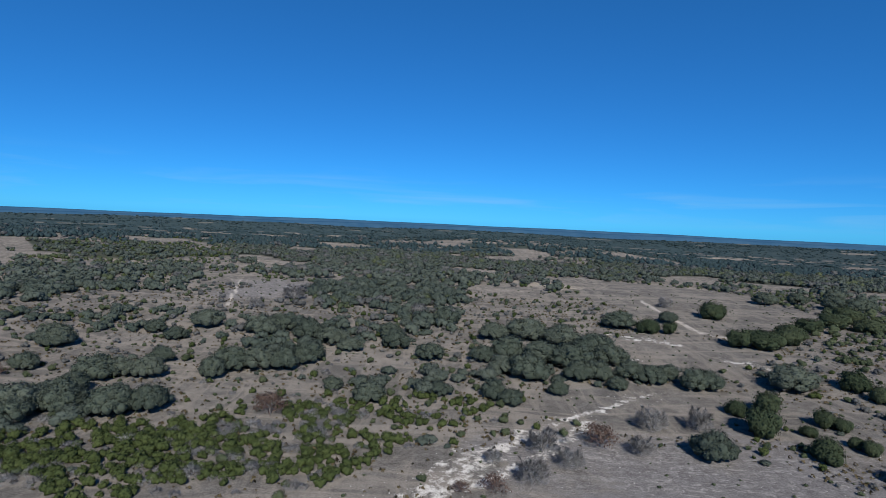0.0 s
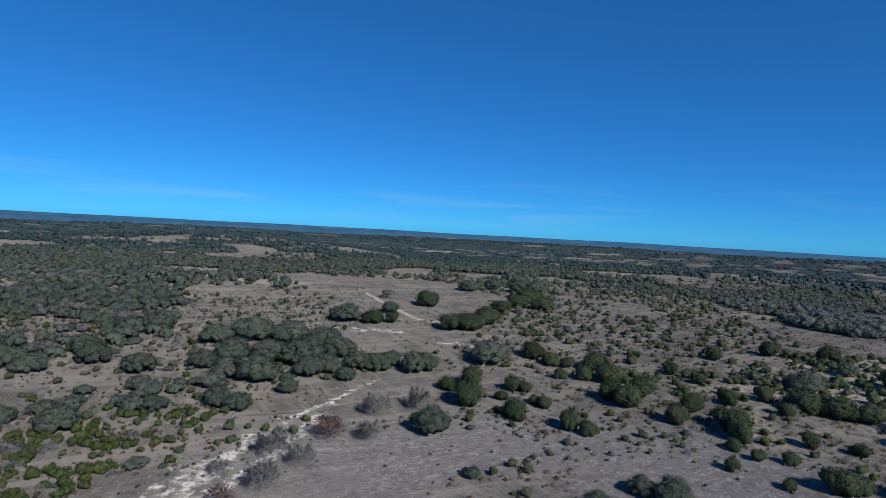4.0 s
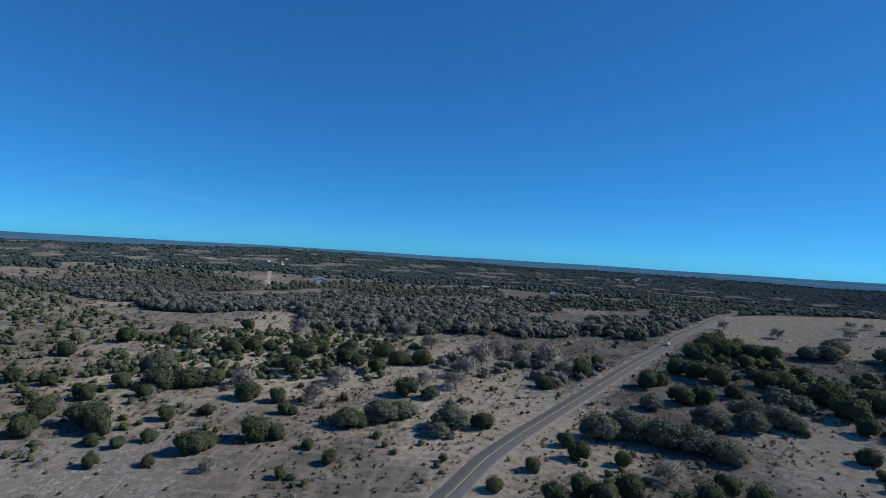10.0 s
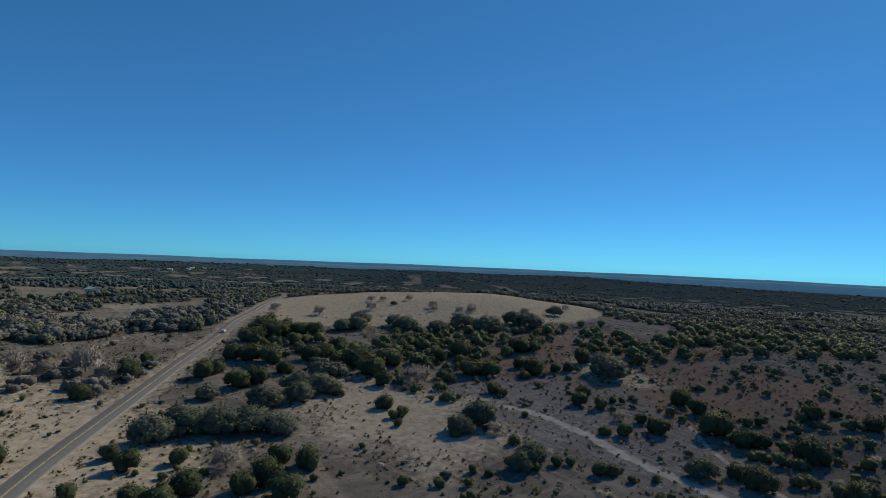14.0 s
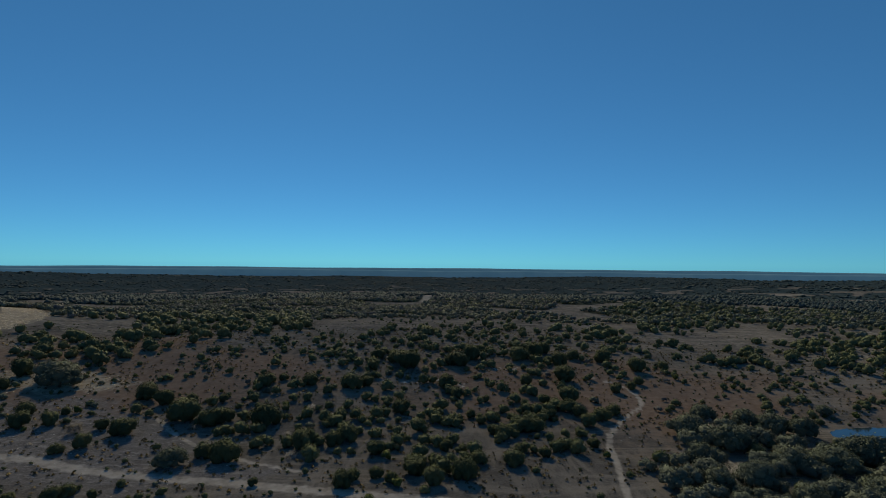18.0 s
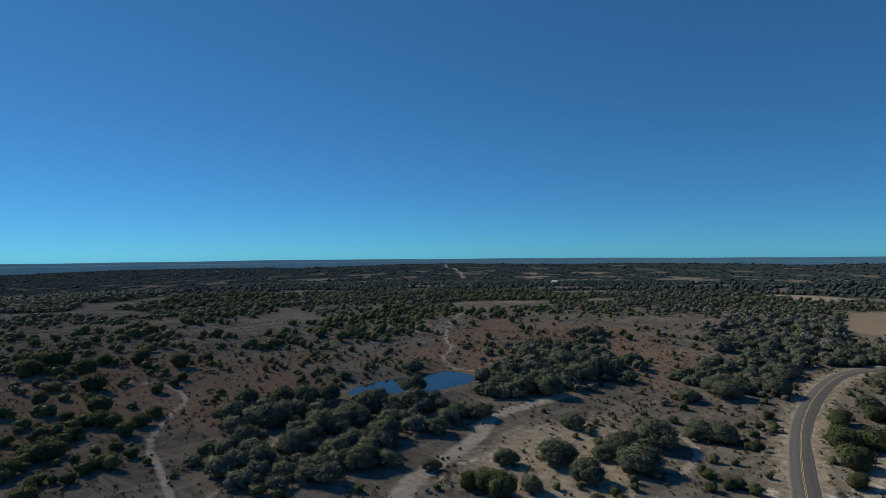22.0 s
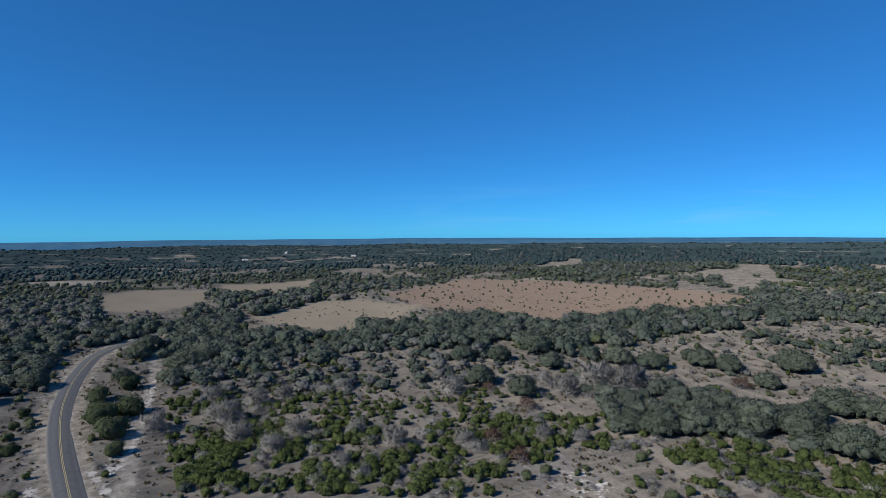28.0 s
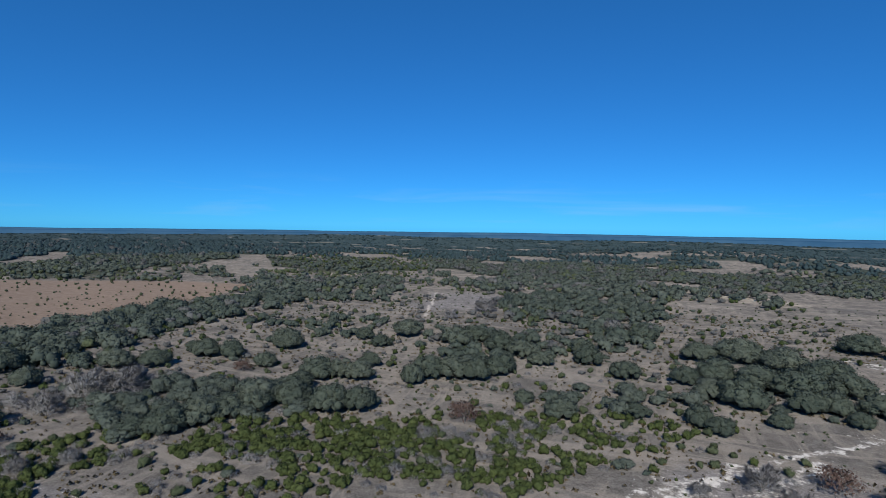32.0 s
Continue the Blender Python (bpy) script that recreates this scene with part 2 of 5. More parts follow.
def asphalt():
    m, n, k, b = material("asphalt", 0.85, 0.3)
    at = n.new("ShaderNodeAttribute")
    at.attribute_name = "across"
    lane = ramp(n, k, at.outputs["Fac"], ((0.0, (0.20, 0.185, 0.165)), (0.07, (0.12, 0.12, 0.122)), (0.2, (0.060, 0.062, 0.067)), (0.36, (0.084, 0.086, 0.091)),
                                         (0.52, (0.072, 0.074, 0.079)), (0.72, (0.115, 0.118, 0.125)), (0.86, (0.10, 0.103, 0.109)), (1.0, (0.19, 0.18, 0.165))))
    k.new(mixed(n, k, 0.3, lane, ramp(n, k, grain(n, k, 0.9, 6, 0.7), ((0.35, (0.042, 0.043, 0.046)), (0.65, (0.135, 0.138, 0.146))))), b.inputs["Base Color"])
    return m


def plain(name, a, c, scale=3.0, rough=0.6):
    m, n, k, b = material(name, rough, 0.3)
    k.new(ramp(n, k, grain(n, k, scale), ((0.3, a), (0.7, c))), b.inputs["Base Color"])
    return m


SOIL, ASPHALT = soil(), asphalt()
# Haze put into the ridges' colour: a blue base and a blue glow.
HAZE_RIDGE, _n, _k, _b = material("hazed_far_ridge", 1.0, 0.0)
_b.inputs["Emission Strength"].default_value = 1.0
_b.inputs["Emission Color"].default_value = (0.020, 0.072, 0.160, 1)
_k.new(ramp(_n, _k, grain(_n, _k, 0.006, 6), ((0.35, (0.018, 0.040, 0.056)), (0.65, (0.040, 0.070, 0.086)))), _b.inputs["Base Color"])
YELLOW = plain("worn_yellow_paint", (0.38, 0.31, 0.14), (0.52, 0.44, 0.22), 4.0)
WHITE_PAINT = plain("white_paint", (0.68, 0.68, 0.66), (0.8, 0.8, 0.79), 2.0, 0.4)
ROAD_CUT_TAN = plain("pale_road_tan", (0.30, 0.27, 0.21), (0.40, 0.36, 0.29), 1.0, 0.7)
TIN = plain("pale_roof_sheet", (0.30, 0.31, 0.32), (0.44, 0.45, 0.46), 0.5, 0.4)
STEEL = plain("grey_steel", (0.25, 0.25, 0.26), (0.38, 0.38, 0.39), 1.0, 0.5)
WATER, _n, _k, _b = material("pond_water", 0.06, 0.5)
_b.inputs["Base Color"].default_value, _b.inputs["IOR"].default_value = (0.012, 0.028, 0.045, 1), 1.33
_w = _n.new("ShaderNodeBump")
_w.inputs["Strength"].default_value, _w.inputs["Distance"].default_value = 0.15, 0.03
_k.new(grain(_n, _k, 1.6, 3), _w.inputs["Height"]), _k.new(_w.outputs[0], _b.inputs["Normal"])


# ---- the lie of the land ----
SPAN = 1.15  # metres for each unit of the lie of the land
HILLS = ((-728, 610, 20, 360, 260), (60, 760, 16, 220, 130), (335, -290, 13, 140, 110), (40, -270, 6, 110, 80), (-245, -50, -8, 140, 110),
         (2300, 700, 22, 900, 1100), (1500, -1500, -14, 900, 900), (-1700, -1500, 14, 1100, 800), (700, 420, 5, 200, 150), (288, -338, 2.5, 85, 70), (1603, -1196, 30, 110, 110), (1479, -1346, 26, 160, 120), (500, -1250, -16, 650, 480), (300, -2900, -30, 1800, 900), (-300, -1500, -12, 700, 500))


def smooth(a, b, v):
    u = np.clip((v - a) / (b - a), 0, 1)
    return u * u * (3 - 2 * u)


def wave(x, y, size, seed):
    """Soft rolling relief between about -1 and 1."""
    k, s = 2 * np.pi / size, seed * 1.7
    return (np.sin(k * x + 1.3 * np.sin(k * 0.7 * y + s)) + np.sin(k * 0.83 * y + 1.1 * np.sin(k * 0.61 * x + 2 * s) + s)
            + 0.6 * np.sin(k * 1.9 * (0.6 * x + 0.8 * y) + 3 * s)) / 2.6


def relief(x, y):
    """The height of the land at x, y (arrays or numbers)."""
    x, y = np.asarray(x, float) / SPAN, np.asarray(y, float) / SPAN
    r = np.hypot(x, y)
    z = 11 * smooth(120, 360, r) * (1 - smooth(800, 1700, r))
    for hx, hy, amp, sx, sy in HILLS:
        z = z + amp * np.exp(-((x - hx) / sx) ** 2 - ((y - hy) / sy) ** 2)
    z = z + 0.9 * wave(x, y, 95, 1) * smooth(60, 180, r) + 2.2 * wave(x, y, 420, 2) * smooth(200, 700, r)
    z = z + 7 * wave(x, y, 1500, 3) * smooth(900, 2400, r) + 9 * wave(x, y, 2100, 4) * smooth(2700, 3900, r)
    az = np.arctan2(x, y)
    for far, tall, wide, s in ((1650, 9, 130, 1), (2250, 15, 150, 2), (2950, 20, 190, 3)):  # long wooded ridges
        d = r - far * (1 + 0.10 * np.sin(2 * az + s) + 0.05 * np.sin(5 * az + 2.3 * s))
        z = z + tall * (0.55 + 0.45 * np.sin(7 * az + 1.9 * s) * np.sin(3 * az + s)) * np.exp(-(d / wide) ** 2)
    return SPAN * (z - 26 * smooth(620, 1300, r))  # the wide basin beyond

POND = (-167, -177, 26, 15.5, radians(-6), 0)  # centre, half length, half width, turn
TRACKS = (  # half width, then the line
    (2.7, ((145, -158), (131, -161), (109, -158), (92, -153), (74, -150), (52, -147), (25, -141), (-5.8, -136), (-47, -131))),
    (1.2, ((178, 18), (210, 10), (240, -2), (266, -18), (298, -41), (336, -70))),
    (1.1, ((92, -195), (75, -177), (55, -164), (34, -154))),
    (1.3, ((-47, -122), (-52, -147), (-56, -166), (-59, -181), (-70, -198), (-83, -215), (-84, -235), (-70, -251))),
    (3.6, ((-90, -103), (-101, -109), (-120, -114), (-141, -121), (-157, -129), (-175, -127), (-198, -125))),
    (1.5, ((-184, -80), (-193, -76), (-178, -64), (-159, -62))),
    (1.6, ((-190, -158), (-200, -170), (-198, -184), (-202, -197), (-225, -212), (-233, -225), (-260, -248), (-313, -285))),
    (1.8, ((123, 345), (123, 301), (126, 267), (137, 256))),
    (1.4, ((-130, 363), (-114, 304), (-108, 283))),
    (1.1, ((379, -236), (302, -223), (270, -218))),
    (3.2, ((545, 198), (610, 222), (663, 241), (760, 276), (860, 310))),
    (6.0, ((1582, 565), (1681, 582), (1758, 591), (1880, 623), (2015, 661))),
    (6.0, ((955, -14), (829, -21), (732, -24))),
    (10.0, ((-2560, -2503), (-1766, -1654), (-1257, -1129))),
    (7.0, ((-4, -852), (4, -661))),
)
STRIP = (3.4, ((-345, -24), (-262, -21), (-212, -21), (-179, -21), (-129, -18)))
ROAD_LINE = ((-440, 50), (-390, 18), (-356, -8), (-340, -26), (-329, -39), (-317, -46.5), (-303, -50), (-285, -51), (-265, -51), (-240, -49), (-214, -44.6), (-188, -39), (-169, -34.2), (-137, -25.7), (-105, -16),
             (-60, -1), (0, 20), (50, 27), (90, 19), (131, 2), (160, -9.5), (199, -31), (250, -64), (295, -94), (333, -119), (389, -155), (466, -208), (518, -250))
PALE = ((-105, 81, 13, 7), (10, 135, 8, 4.6), (49, 169, 5.8, 3.4), (95, 251, 16, 7), (80, 225, 4.6, 3.4), (124, 220, 8, 7), (0.0, 121, 4.6, 5.8), (-230, -21, 7, 4.6), (-174, -43, 8, 3.4),
        (-177, -25, 24, 3.4), (-38, -259, 12, 5.8), (-124, -106, 9, 5.8), (25, 146, 9, 2.3), (38, 161, 8, 2.3), (63, 182, 7, 2.3))
GREYS = ((69, 124, 56, 24), (-105, 333, 28, 40), (-112, 79, 14, 9), (120, 84, 40, 30), (34, 138, 30, 10),  (120, -168, 62, 36), (69, -153, 34, 9))
STRAWS = ((180, -122, 62, 34), (276, 69, 103, 69), (195, -12, 69, 34), (-138, -92, 46, 23), (-629, -117, 34, 41), (145, -228, 30, 14), (-155, -790, 110, 26), (40, -1230, 70, 60))
KNOLL = ((325, -150), (292, -200), (238, -262), (228, -322), (242, -373), (282, -412), (345, -395), (425, -325), (478, -240), (462, -200), (395, -160))
REDS = ((138, -241, 103, 57), (-69, -230, 92, 57), (-253, -184, 92, 69))
OPEN = ((30, 800, 110, 24), (120, 860, 60, 22), (46, 124, 46, 18), (115, 76, 39, 30), (150, 345, 57, 86), (-97, 327, 16, 30), (-165, -177, 26, 14),
        (-629, -117, 34, 41), (69, 172, 41, 21), (106, 236, 34, 25), (155, -121, 39, 16), (-121, -115, 39, 14))

CHALK = (  # chalk washed out along old wheel lines: half width, then the line
    (6.5, ((-6, 111), (4, 121), (14, 133))),
    (3.0, ((14, 133), (34, 156), (56, 175), (74, 187))),
    (4.5, ((-12, 108), (-2, 112), (8, 118), (20, 128), (34, 144), (44, 158))),
    (3.5, ((2, 128), (14, 136), (24, 150))),
    (5.5, ((79, 261), (92, 255), (106, 245))),
    (5.0, ((116, 223), (123, 218), (129, 213))),
    (3.0, ((74, 224), (83, 224))),
    (4.5, ((-235, -34), (-229, -30), (-226, -20))),
    (3.5, ((-166, -41), (-154, -39))),
    (2.6, ((-174, -30), (-160, -25), (-143, -19))),
    (5.0, ((9, -237), (-3, -241), (-15, -235))),
    (2.5, ((-262, -21), (-230, -20), (-200, -20), (-170, -22))),
)
FIELDS = (  # mown hay fields, then the red pasture, by their corners
    ((-412, -64), (-492, -73), (-523, -54), (-505, 0), (-423, -2), (-397, -24)),
    ((-476, 8), (-533, 14), (-566, 101), (-472, 80), (-456, 43)),
    ((-357, 21), (-388, 69), (-380, 99), (-336, 128), (-314, 103), (-295, 63)),
    ((-397, 119), (-488, 226), (-388, 304), (-259, 345), (-246, 257), (-261, 185), (-325, 127)),
)


def near_line(x, y, line):
    """The distance of points x, y from a line of corners."""
    best = np.full(np.shape(x), 1e9)
    for (ax, ay), (bx, by) in zip(line, line[1:]):
        dx, dy = bx - ax, by - ay
        u = np.clip(((x - ax) * dx + (y - ay) * dy) / (dx * dx + dy * dy), 0, 1)
        best = np.minimum(best, np.hypot(x - ax - u * dx, y - ay - u * dy))
    return best


def in_spots(x, y, spots, soft=0.35, fray=0.16):
    """1 inside the ellipses, falling to 0 past their edges."""
    best = np.zeros(np.shape(x))
    for sx, sy, rx, ry in spots:
        d = np.hypot((x - sx) / rx, (y - sy) / ry) + fray * (wave(x, y, 1.3 * min(rx, ry), sx) + wave(x, y, 2.9 * max(rx, ry), sy))
        best = np.maximum(best, 1 - smooth(1 - soft, 1 + soft, d))
    return best


def in_field(x, y, corners, soft=3.0):
    """1 inside a field with straight sides, 0 outside."""
    inside = np.zeros(np.shape(x), bool)
    for (ax, ay), (bx, by) in zip(corners, corners[1:] + corners[:1]):
        inside ^= ((ay > y) != (by > y)) & (x < (bx - ax) * (y - ay) / (by - ay + 1e-9) + ax)
    d = near_line(x, y, corners + corners[:1])
    return smooth(-soft, soft, np.where(inside, d, -d) + 2.0 * wave(x, y, 23, 6))


def curve_line(line, step):
    """A smooth line through corners, with points about a step apart."""
    p = [Vector(c).to_3d() for c in line]
    p = [2 * p[0] - p[1]] + p + [2 * p[-1] - p[-2]]
    out = []
    for a, b, c, d in zip(p, p[1:], p[2:], p[3:]):
        m = max(1, round((c - b).length / step))
        for i in range(m):
            u = i / m
            out.append(0.5 * ((2 * b) + (c - a) * u + (2 * a - 5 * b + 4 * c - d) * u * u + (3 * b - a - 3 * c + d) * u ** 3))
    return out + [p[-2]]


ROAD = [(v.x, v.y) for v in curve_line(ROAD_LINE, 3.0)]


def woodier(x, y):
    """How much denser the woods grow away from the road, most of all in the south."""
    r = np.hypot(x, y)
    south = smooth(-0.1, 0.5, -y / r)
    return smooth(360 - 90 * south, 620 - 150 * south, r) * (0.38 + 0.5 * south)


def hillside(x, y):
    """1 on the open, dotted slope in the east, 0 elsewhere."""
    r = np.hypot(x, y)
    return smooth(0.6, 0.8, (0.95 * x + 0.3 * y) / r) * smooth(480, 620, r)


def open_plain(x, y):
    """1 on the hay fields of the far plain: many in the west and north, few in the south."""
    az = np.arctan2(x, y)
    farmed = smooth(-0.35, 0.35, np.cos(az + 0.75))
    return smooth(0.86 - 0.34 * farmed, 1.04 - 0.32 * farmed, wave(x, y, 390, 9) + 0.45 * wave(x, y, 150, 10))


def glade(x, y):
    """1 on the clearings that lie among the farther woods."""
    r = np.hypot(x, y)
    return smooth(0.30, 0.52, wave(x, y, 210, 61) + 0.5 * wave(x, y, 83, 62)) * smooth(300, 380, r) * (1 - smooth(2000, 2700, r)) * (1 - (x < -0.9 * r) * (r < 620))


def pond_reach(x, y):
    """How far out of the pond's middle a point lies; 1 is the shore."""
    px, py, a, b, turn, _ = POND
    u = (x - px) * math.cos(turn) + (y - py) * math.sin(turn)
    v = -(x - px) * math.sin(turn) + (y - py) * math.cos(turn)
    th = np.arctan2(v / b, u / a)
    return np.hypot(u / a, v / b) / (1 + 0.16 * np.cos(2 * th + 0.6) + 0.10 * np.cos(3 * th + 1.0) + 0.05 * np.cos(5 * th))


POND_Z = float(relief(POND[0], POND[1])) + 0.3


def land(x, y):
    """The height of the ground with the pond's basin in it."""
    x, y = np.asarray(x, float), np.asarray(y, float)
    d, z = pond_reach(x, y), relief(x, y)
    bank = POND_Z - 1.5 * (1 - np.minimum(d, 1) ** 2) + 0.5 * np.clip(d - 1, 0, 1)
    return bank + (z - bank) * smooth(1.0, 2.0, d)


def mesh_from(name, verts, faces, mats, slots=None, smooth_shade=False, normals=None):
    """A mesh from arrays of corners and of faces with the same number of corners; normals: one for each corner."""
    me = bpy.data.meshes.new(name)
    verts, faces = np.asarray(verts, np.float32).reshape(-1, 3), np.asarray(faces, np.int32)
    n, c = faces.shape
    me.vertices.add(len(verts)), me.loops.add(n * c), me.polygons.add(n)
    me.vertices.foreach_set("co", verts.ravel())
    me.loops.foreach_set("vertex_index", faces.ravel())
    me.polygons.foreach_set("loop_start", np.arange(0, n * c, c, dtype=np.int32))
    me.polygons.foreach_set("use_smooth", np.full(n, smooth_shade))
    if slots is not None:
        me.polygons.foreach_set("material_index", np.asarray(slots, np.int32))
    me.update(calc_edges=True)
    if normals is not None:
        at = me.attributes.new("custom_normal", "FLOAT_VECTOR", "POINT")
        at.data.foreach_set("vector", np.asarray(normals, np.float32).ravel())
    for m in mats:
        me.materials.append(m)
    return me


def part(name, me, parent, label=""):
    ob = new(name, me)
    ob.parent = parent
    return tagged(ob, label)


# ---- the ground: one sheet to the horizon ----
ANG = 960
radii = [0.001, 6.0, 20, 40, 60, 75]
while radii[-1] < 4880:
    r = radii[-1]
    radii.append(r * (1.0145 if r < 330 else 1.022 if r < 900 else 1.025 if r < 2200 else 1.05))
radii = np.array(radii)
th = np.arange(ANG) * 2 * np.pi / ANG
GX, GY = np.outer(radii, np.sin(th)), np.outer(radii, np.cos(th))
GZ = land(GX, GY)
gr = np.arange(len(radii) - 1)[:, None] * ANG
ga = np.arange(ANG)[None, :]
gb = (ga + 1) % ANG
quads = np.stack([gr + ga, gr + ANG + ga, gr + ANG + gb, gr + gb], -1).reshape(-1, 4)[:, ::-1]
me = mesh_from("ground", np.stack([GX, GY, GZ], -1), quads, [SOIL], smooth_shade=True)
gx, gy = GX.ravel(), GY.ravel()
grr = np.hypot(gx, gy)
road_d = near_line(gx, gy, ROAD[::3])
pale, straw, grey, red = 0.85 * in_spots(gx, gy, PALE, 0.6, 0.42), 0.72 * in_spots(gx, gy, STRAWS, 0.6, 0.3), 0.9 * in_spots(gx, gy, GREYS, 0.6, 0.3), 0.8 * in_spots(gx, gy, REDS, 0.6, 0.3)
mown = np.zeros(len(gx))
for i, corners in enumerate(FIELDS):
    if i < 3:
        mown = np.maximum(mown, 0.92 * in_field(gx, gy, corners))
    else:
        red = np.maximum(red, 0.85 * in_field(gx, gy, corners, 9.0))
        mown = np.maximum(mown, 0.22 * in_field(gx, gy, corners, 9.0))
track = np.zeros(len(gx))
for half, line in TRACKS:
    pts = [(v.x, v.y) for v in curve_line(line, 6)]
    d = near_line(gx, gy, pts)
    track = np.maximum(track, 0.76 * (1 - smooth(half * 0.4, half * 1.4, d)))
pale = np.maximum(pale, 0.32 * in_field(gx, gy, KNOLL, 9.0))
pale = np.maximum(pale, 0.34 * in_spots(gx, gy, ((345, -70, 46, 24),), 0.6, 0.3))
for half, line in CHALK:
    pts = [(v.x, v.y) for v in curve_line(line, 5)]
    pale = np.maximum(pale, 0.92 * (1 - smooth(half * 0.2, half * 1.5, near_line(gx, gy, pts))))
strip_d = near_line(gx, gy, STRIP[1])
straw = np.maximum(straw, 0.55 * (1 - smooth(5, 12, road_d)))
straw = np.maximum(straw, 0.8 * in_field(gx, gy, KNOLL, 9.0))
track = np.maximum(track, 0.45 * (1 - smooth(3.6, 5.0, road_d)))
track = np.maximum(track, 0.5 * (1 - smooth(1.5, 5, strip_d)))
pale = np.maximum(pale, 0.3 * (1 - smooth(2, 6, strip_d)))
pale = np.maximum(pale, 0.5 * (1 - smooth(1.0, 2.2, pond_reach(gx, gy))) * (wave(gx, gy, 17, 5) > 0.1))
fielded = np.max([in_field(gx, gy, c) for c in FIELDS + (KNOLL,)], axis=0)
straw = np.maximum(straw, smooth(0.35, 0.8, wave(gx, gy, 150, 7)) * smooth(200, 420, grr) * (1 - smooth(600, 800, grr - 700 * smooth(0, 0.3, gx / grr))) * 0.5 * (1 - fielded) * (gy > -320))
far_field = 0.55 * open_plain(gx, gy) * smooth(700, 1000, grr)
straw = np.maximum(straw, far_field)
thick = smooth(-0.35, 0.45, wave(gx, gy, 170, 21) + 0.5 * wave(gx, gy, 61, 22) + woodier(gx, gy))
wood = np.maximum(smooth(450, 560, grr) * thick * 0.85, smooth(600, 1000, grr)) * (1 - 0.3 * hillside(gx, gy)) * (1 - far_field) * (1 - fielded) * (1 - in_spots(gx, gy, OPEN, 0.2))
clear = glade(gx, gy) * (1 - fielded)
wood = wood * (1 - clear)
straw = np.maximum(straw, 0.32 * clear)
# The second alpha is the share of haze colour on wooded ground.
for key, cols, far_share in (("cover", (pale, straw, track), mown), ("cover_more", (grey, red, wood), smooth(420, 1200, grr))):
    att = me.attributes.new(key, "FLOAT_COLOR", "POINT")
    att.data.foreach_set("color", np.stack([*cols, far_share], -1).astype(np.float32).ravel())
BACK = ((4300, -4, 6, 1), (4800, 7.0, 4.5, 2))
for far, top, rough_top, s in BACK:  # the ridges that close the view, blue and glowing to imitate haze
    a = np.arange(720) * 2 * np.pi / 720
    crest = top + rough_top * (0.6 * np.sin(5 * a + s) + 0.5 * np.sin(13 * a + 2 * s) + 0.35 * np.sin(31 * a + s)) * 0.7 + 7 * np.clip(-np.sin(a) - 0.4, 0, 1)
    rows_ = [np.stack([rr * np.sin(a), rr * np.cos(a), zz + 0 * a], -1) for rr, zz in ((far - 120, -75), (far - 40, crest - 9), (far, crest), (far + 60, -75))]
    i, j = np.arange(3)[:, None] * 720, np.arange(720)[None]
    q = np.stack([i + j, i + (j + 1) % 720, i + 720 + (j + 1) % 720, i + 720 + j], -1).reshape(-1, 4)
    tagged(new("backdrop", mesh_from("backdrop", np.concatenate(rows_), q, [HAZE_RIDGE], smooth_shade=True)), "wooded ridges along the far horizon, haze put into their colour as blue and glow", "hills", kind="structure")
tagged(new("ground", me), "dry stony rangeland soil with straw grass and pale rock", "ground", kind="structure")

# ---- the pond ----
pt = np.linspace(0, 2 * np.pi, 96, endpoint=False)
reach = 1.08 * (1 + 0.16 * np.cos(2 * pt + 0.6) + 0.10 * np.cos(3 * pt + 1.0) + 0.05 * np.cos(5 * pt))
pu, pv = POND[2] * reach * np.cos(pt), POND[3] * reach * np.sin(pt)
ring = np.stack([POND[0] + pu * math.cos(POND[4]) - pv * math.sin(POND[4]), POND[1] + pu * math.sin(POND[4]) + pv * math.cos(POND[4]), np.full(96, POND_Z)], -1)
bm = bmesh.new()
bm.faces.new([bm.verts.new(p) for p in ring])
wme = bpy.data.meshes.new("water")
bm.to_mesh(wme), bm.free()
wme.materials.append(WATER)
tagged(new("water", wme), "dark blue still stock pond reflecting the sky", "pond", kind="structure")


# ---- the road ----
def ribbon(line, offsets, lift, name, mat):
    """A strip along a line, with a row of corners at each offset to its side."""
    p = np.array(line)
    d = np.gradient(p, axis=0)
    d /= np.linalg.norm(d, axis=1)[:, None]
    side = np.stack([d[:, 1], -d[:, 0]], -1)
    mid = land(p[:, 0], p[:, 1])
    rows = []
    for o, h in zip(offsets, lift):
        q = p + side * o
        rows.append(np.stack([q[:, 0], q[:, 1], mid + h], -1))
    v = np.stack(rows, 1)
    m, c = len(p), len(offsets)
    i, j = np.arange(m - 1)[:, None] * c, np.arange(c - 1)[None, :]
    f = np.stack([i + j, i + j + 1, i + c + j + 1, i + c + j], -1).reshape(-1, 4)[:, ::-1]
    r = mesh_from(name, v, f, [mat], smooth_shade=True)
    if name == "road":
        at = r.attributes.new("across", "FLOAT", "POINT")
        at.data.foreach_set("value", np.tile(np.linspace(0, 1, c), m).astype(np.float32))
    return r


W2 = 3.25
off = np.linspace(-W2, W2, 13)
off = np.concatenate([[-W2 - 0.35], off, [W2 + 0.35]])
road = tagged(new("road", ribbon(ROAD, off, [-0.1] + [0.2 - 0.006 * o * o for o in off[1:-1]] + [-0.1], "road", ASPHALT)), "worn grey two-lane asphalt road through scrubland", "road", kind="structure")
for o in (-0.17, 0.17):
    part("centre_line", ribbon(ROAD, (o - 0.06, o + 0.06), (0.215, 0.215), "centre_line", YELLOW), road, "worn yellow centre line")



# ---- plants ----
def dice(seed):
    return np.random.default_rng(seed)


